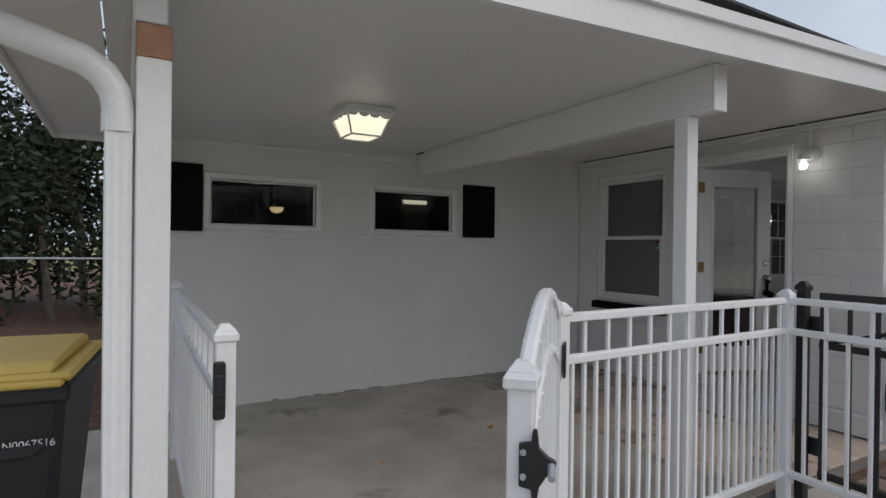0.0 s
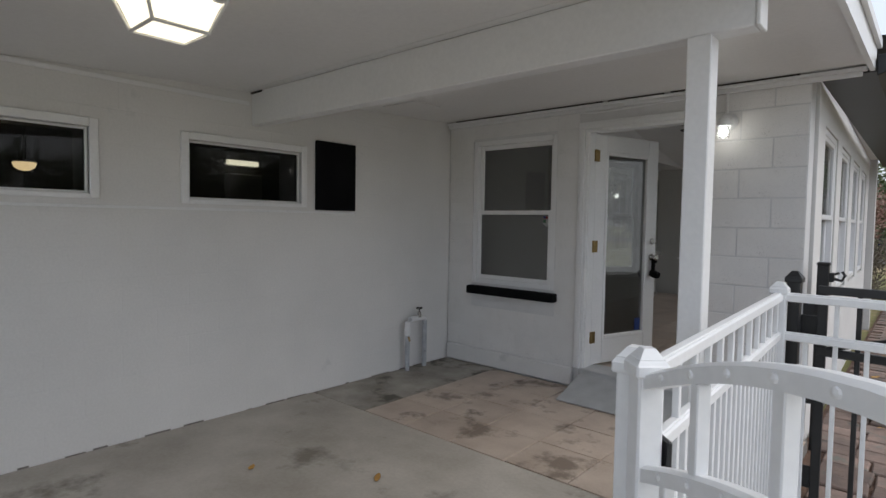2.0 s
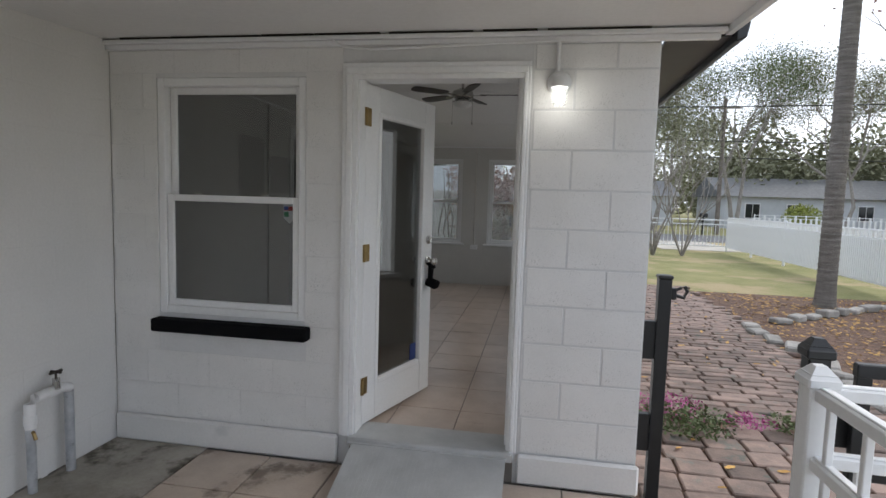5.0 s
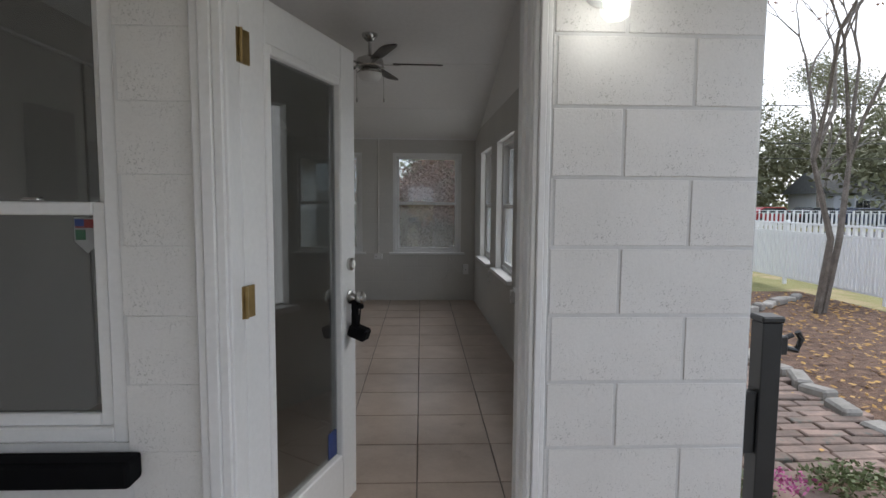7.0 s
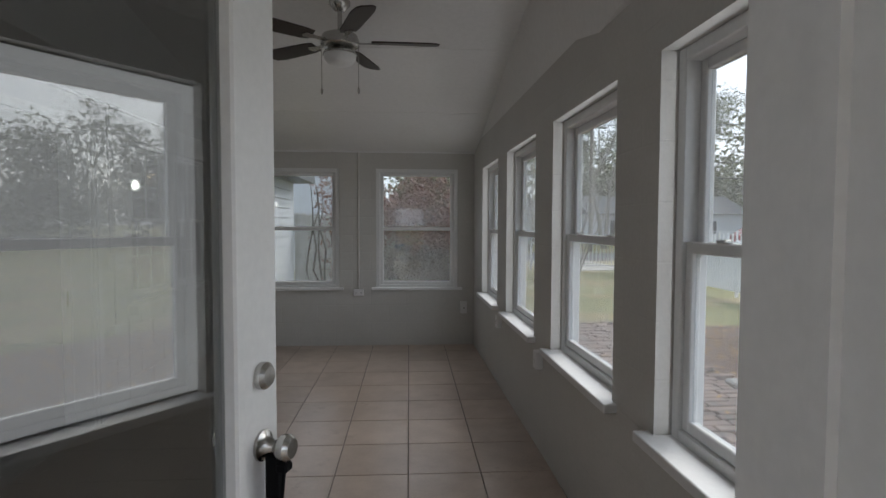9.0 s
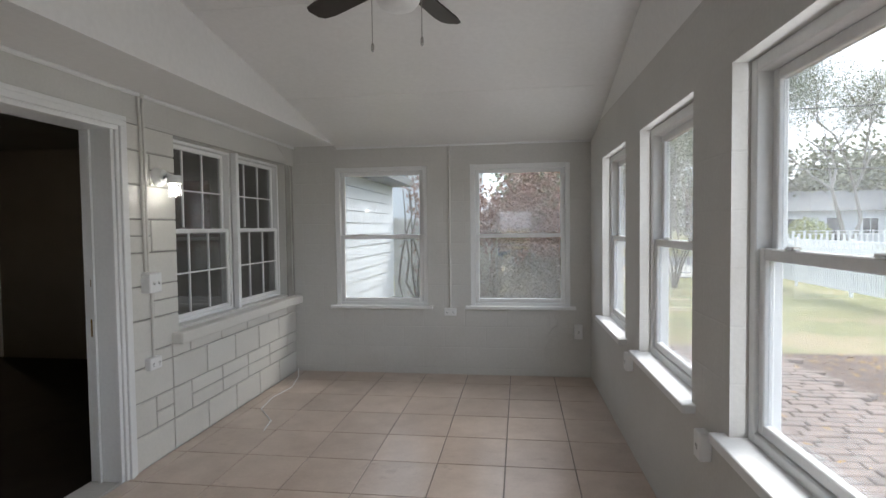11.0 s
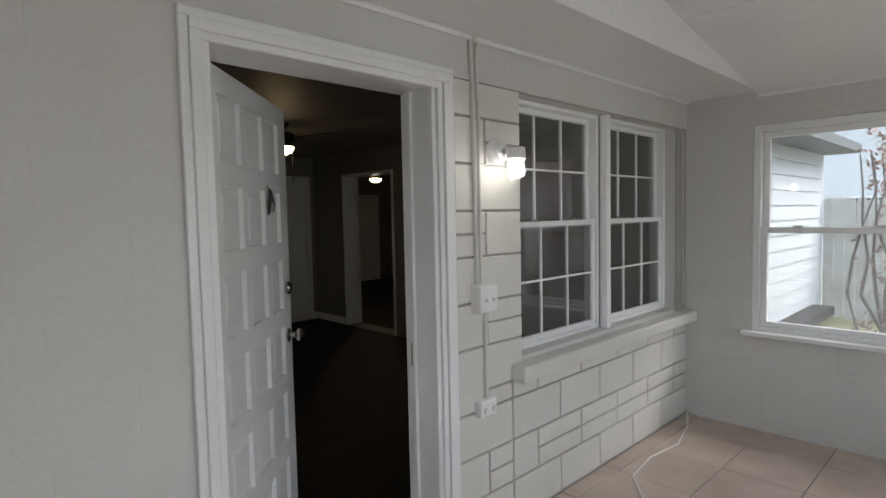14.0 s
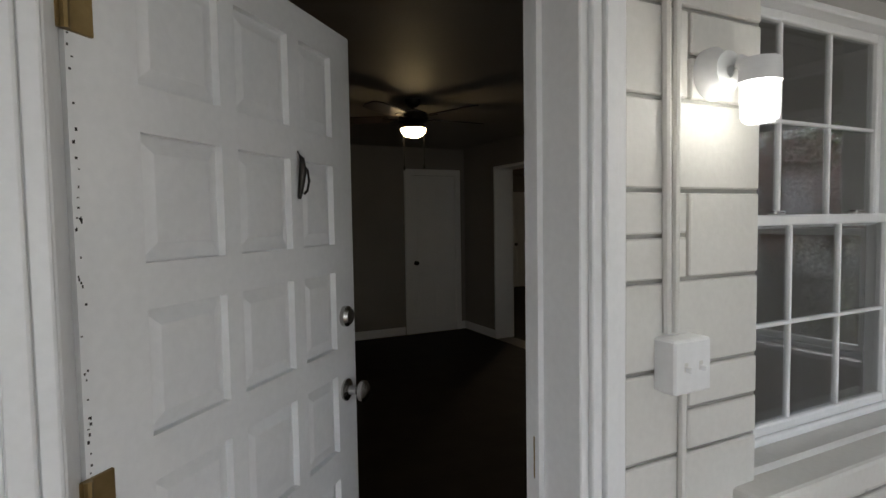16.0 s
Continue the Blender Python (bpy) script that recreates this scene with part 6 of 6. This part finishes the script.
for k in range(22):
    x, y = (5.42 + 0.1 * math.sin(k), 0.6 + 0.36 * k) if k < 13 else (6.0 + 0.32 * (k - 13), 5.6 + 0.25 * (k - 13))
    sz = (r5.uniform(0.22, 0.34), r5.uniform(0.14, 0.22), r5.uniform(0.08, 0.12))
    s_ = Part().box(-sz[0] / 2, sz[0] / 2, -sz[1] / 2, sz[1] / 2, 0, sz[2], 0.02).end("edging_stone", STONE)
    s_.matrix_world = pose(x, y, -0.12, r5.uniform(-4, 4), r5.uniform(-4, 4), r5.uniform(60, 120) if k < 13 else r5.uniform(20, 50))
    thing(s_, "rough grey edging stone of the bed", "stone", "edging stones")
pbd = Part().box(3.105, 5.32, -0.85, 8.6, -0.3, -0.085).end("path", MULCH)
structure(pbd, "worn brick garden path with leaves and moss", "path")

# ---- pieces: blocks, tiles, pavers ----
def course_blocks(parent, x0, x1, holes, z0, z1, first, depth, joint):
    """Running-bond blocks on the porch door wall; joint: how wide the groove shows."""
    k = 0
    z = z0
    while z < z1 - 0.02:
        zt = min(z + 0.2032, z1)
        x = x1 - (0.203 if (k + first) % 2 else 0.406)
        spans = []
        hi_x = x1
        while hi_x > x0 + 1e-3:
            lo_x = max(x, x0)
            spans.append((lo_x, hi_x))
            hi_x, x = lo_x, lo_x - 0.406
        for a, b in spans:
            bits = [(a, b)]
            for h0, h1, g0, g1 in holes:
                if zt > g0 + 0.02 and z < g1 - 0.02:
                    bits = [s for p, q in bits for s in ((p, min(q, h0)), (max(p, h1), q)) if s[1] - s[0] > 0.03]
            for p, q in bits:
                m = piece_mesh("block", (q - p - joint, depth, zt - z - joint), BLOCKP, min(0.0035, depth * 0.4))
                shared("block", m, parent, Matrix.Translation(((p + q) / 2, 0.006 - depth / 2 + 0.001, (z + zt) / 2)))
        z = zt
        k += 1


course_blocks(wall_door, 2.452, CORNER_X, [], 0.163, 2.322, 1, 0.005, 0.010)
course_blocks(wall_door, 0.0, 1.435, [(0.303, 1.222, 0.70, 2.17)], 0.163, 2.322, 1, 0.003, 0.0012)

# ashlar blocks on the house wall right of its door
ash = random.Random(17)


def ashlar(y0, y1, z0, z1, unit):
    z = z0
    row = 0
    while z < z1 - 0.02:
        zt = min(z + unit, z1)
        y = y0
        first = True
        while y < y1 - 0.01:
            w = 0.2 if (first and row % 2) else 0.40
            yt = min(y + w, y1)
            if y1 - yt < 0.07:
                yt = y1
            cuts = [(z, zt)]
            if (row * 3 + int(y * 10)) % 4 == 1:
                cuts = [(z, z + unit / 2), (z + unit / 2, zt)]
            for c0, c1 in cuts:
                if c1 - c0 > 0.03:
                    g = 0.010
                    m = piece_mesh("block", (0.016, yt - y - g, c1 - c0 - g), GREIGE2, 0.0035)
                    shared("block", m, wall_house, Matrix.Translation((WALL_L - 0.005, (y + yt) / 2, (c0 + c1) / 2)))
            y = yt
            first = False
        z = zt
        row += 1


ashlar(4.05, WALL_Y, FLOOR_IN, 0.835, 0.2032)
ashlar(3.675, 4.13, 0.836, 2.21, 0.2032)
ashlar(3.675, 4.05, FLOOR_IN, 0.835, 0.2032)
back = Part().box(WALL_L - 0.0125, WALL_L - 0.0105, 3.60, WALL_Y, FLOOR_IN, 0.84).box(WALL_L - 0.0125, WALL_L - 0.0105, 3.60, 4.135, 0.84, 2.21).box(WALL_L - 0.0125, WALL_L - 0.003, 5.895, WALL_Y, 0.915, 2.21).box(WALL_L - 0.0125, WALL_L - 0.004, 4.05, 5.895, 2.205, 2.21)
structure(back.end("joint_bed", JOINTD), "recessed joints between the painted blocks, shade put in their colour", "joints")

# porch tiles
px = [0.624, 1.035, 1.45, 1.865, 2.28, 2.695, 3.138]
py = [-1.645, -1.245, -0.842, -0.44, -0.033]
for a, b in zip(px, px[1:]):
    for c, d in zip(py, py[1:]):
        m = piece_mesh("tile", (b - a - 0.008, d - c - 0.008, 0.014), TILEP, 0.003)
        shared("tile", m, bed_t, Matrix.Translation(((a + b) / 2, (c + d) / 2, -0.008 + rng.uniform(-0.001, 0.001))) @ Matrix.Rotation(radians(rng.uniform(-0.25, 0.25)), 4, "X"))
# sunroom tiles
tx_ = [WALL_L] + [2.062 + 0.412 * k for k in range(-5, 3)] + [WALL_R]
ty_ = [0.2] + [2.296 + 0.431 * k for k in range(-4, 9)] + [WALL_Y]
for a, b in zip(tx_, tx_[1:]):
    for c, d in zip(ty_, ty_[1:]):
        if b - a < 0.02 or d - c < 0.02:
            continue
        m = piece_mesh("tile", (b - a - 0.006, d - c - 0.006, 0.010), TILES, 0.002)
        shared("tile", m, bed_s, Matrix.Translation(((a + b) / 2, (c + d) / 2, FLOOR_IN - 0.005)))
# brick pavers of the garden path
k = 0
r6 = random.Random(31)
y = -0.75
while y < 8.4 and k < 300:
    dy = 0.20 if y < 1.2 else 0.115
    x = 3.13 + (0.1 if int(y * 10) % 2 else 0.0)
    while x < 5.25 and k < 300:
        ln = (0.26 if y < 1.2 else 0.30) * r6.uniform(0.9, 1.1)
        m = piece_mesh("paver", (round(ln - 0.016, 2), dy - 0.014, 0.05), BRICK, 0.008)
        if not (y > 1.1 and y < 1.35 and r6.random() < 0.6):
            shared("paver", m, pbd, pose(x + ln / 2, y + dy / 2 + r6.uniform(-0.008, 0.008), -0.085 + r6.uniform(-0.006, 0.006), r6.uniform(-1.5, 1.5), r6.uniform(-1.5, 1.5), r6.uniform(-2.5, 2.5)))
            k += 1
        x += ln
    y += dy
rest = Part()
while y < 8.5:
    x = 3.13 + (0.12 if int(y * 10) % 2 else 0.0)
    while x < 5.25:
        ln = 0.30 * r6.uniform(0.9, 1.1)
        rest.box(-ln / 2 + 0.008, ln / 2 - 0.008, -0.05, 0.05, -0.025, 0.025, 0.008, pose(x + ln / 2, y + 0.057, -0.085 + r6.uniform(-0.006, 0.006), r6.uniform(-1.5, 1.5), r6.uniform(-1.5, 1.5), r6.uniform(-2.5, 2.5)))
        x += ln
    y += 0.115
ro = rest.end("pavers", BRICK, pbd)
ro["kind"] = "stuff"

# dirt gathered where the wall meets the slab
dl = Part()
rd_ = random.Random(44)
y = -4.4
while y < -0.1:
    ln = rd_.uniform(0.03, 0.22)
    if rd_.random() < 0.55:
        dl.box(0.0005, rd_.uniform(0.004, 0.012), y, y + ln, -0.002, rd_.uniform(0.003, 0.010))
    y += ln + rd_.uniform(0.0, 0.15)
tagged(dl.end("dirt_line", GROUT), "dark dirt gathered along the wall base", "dirt", kind="stuff")
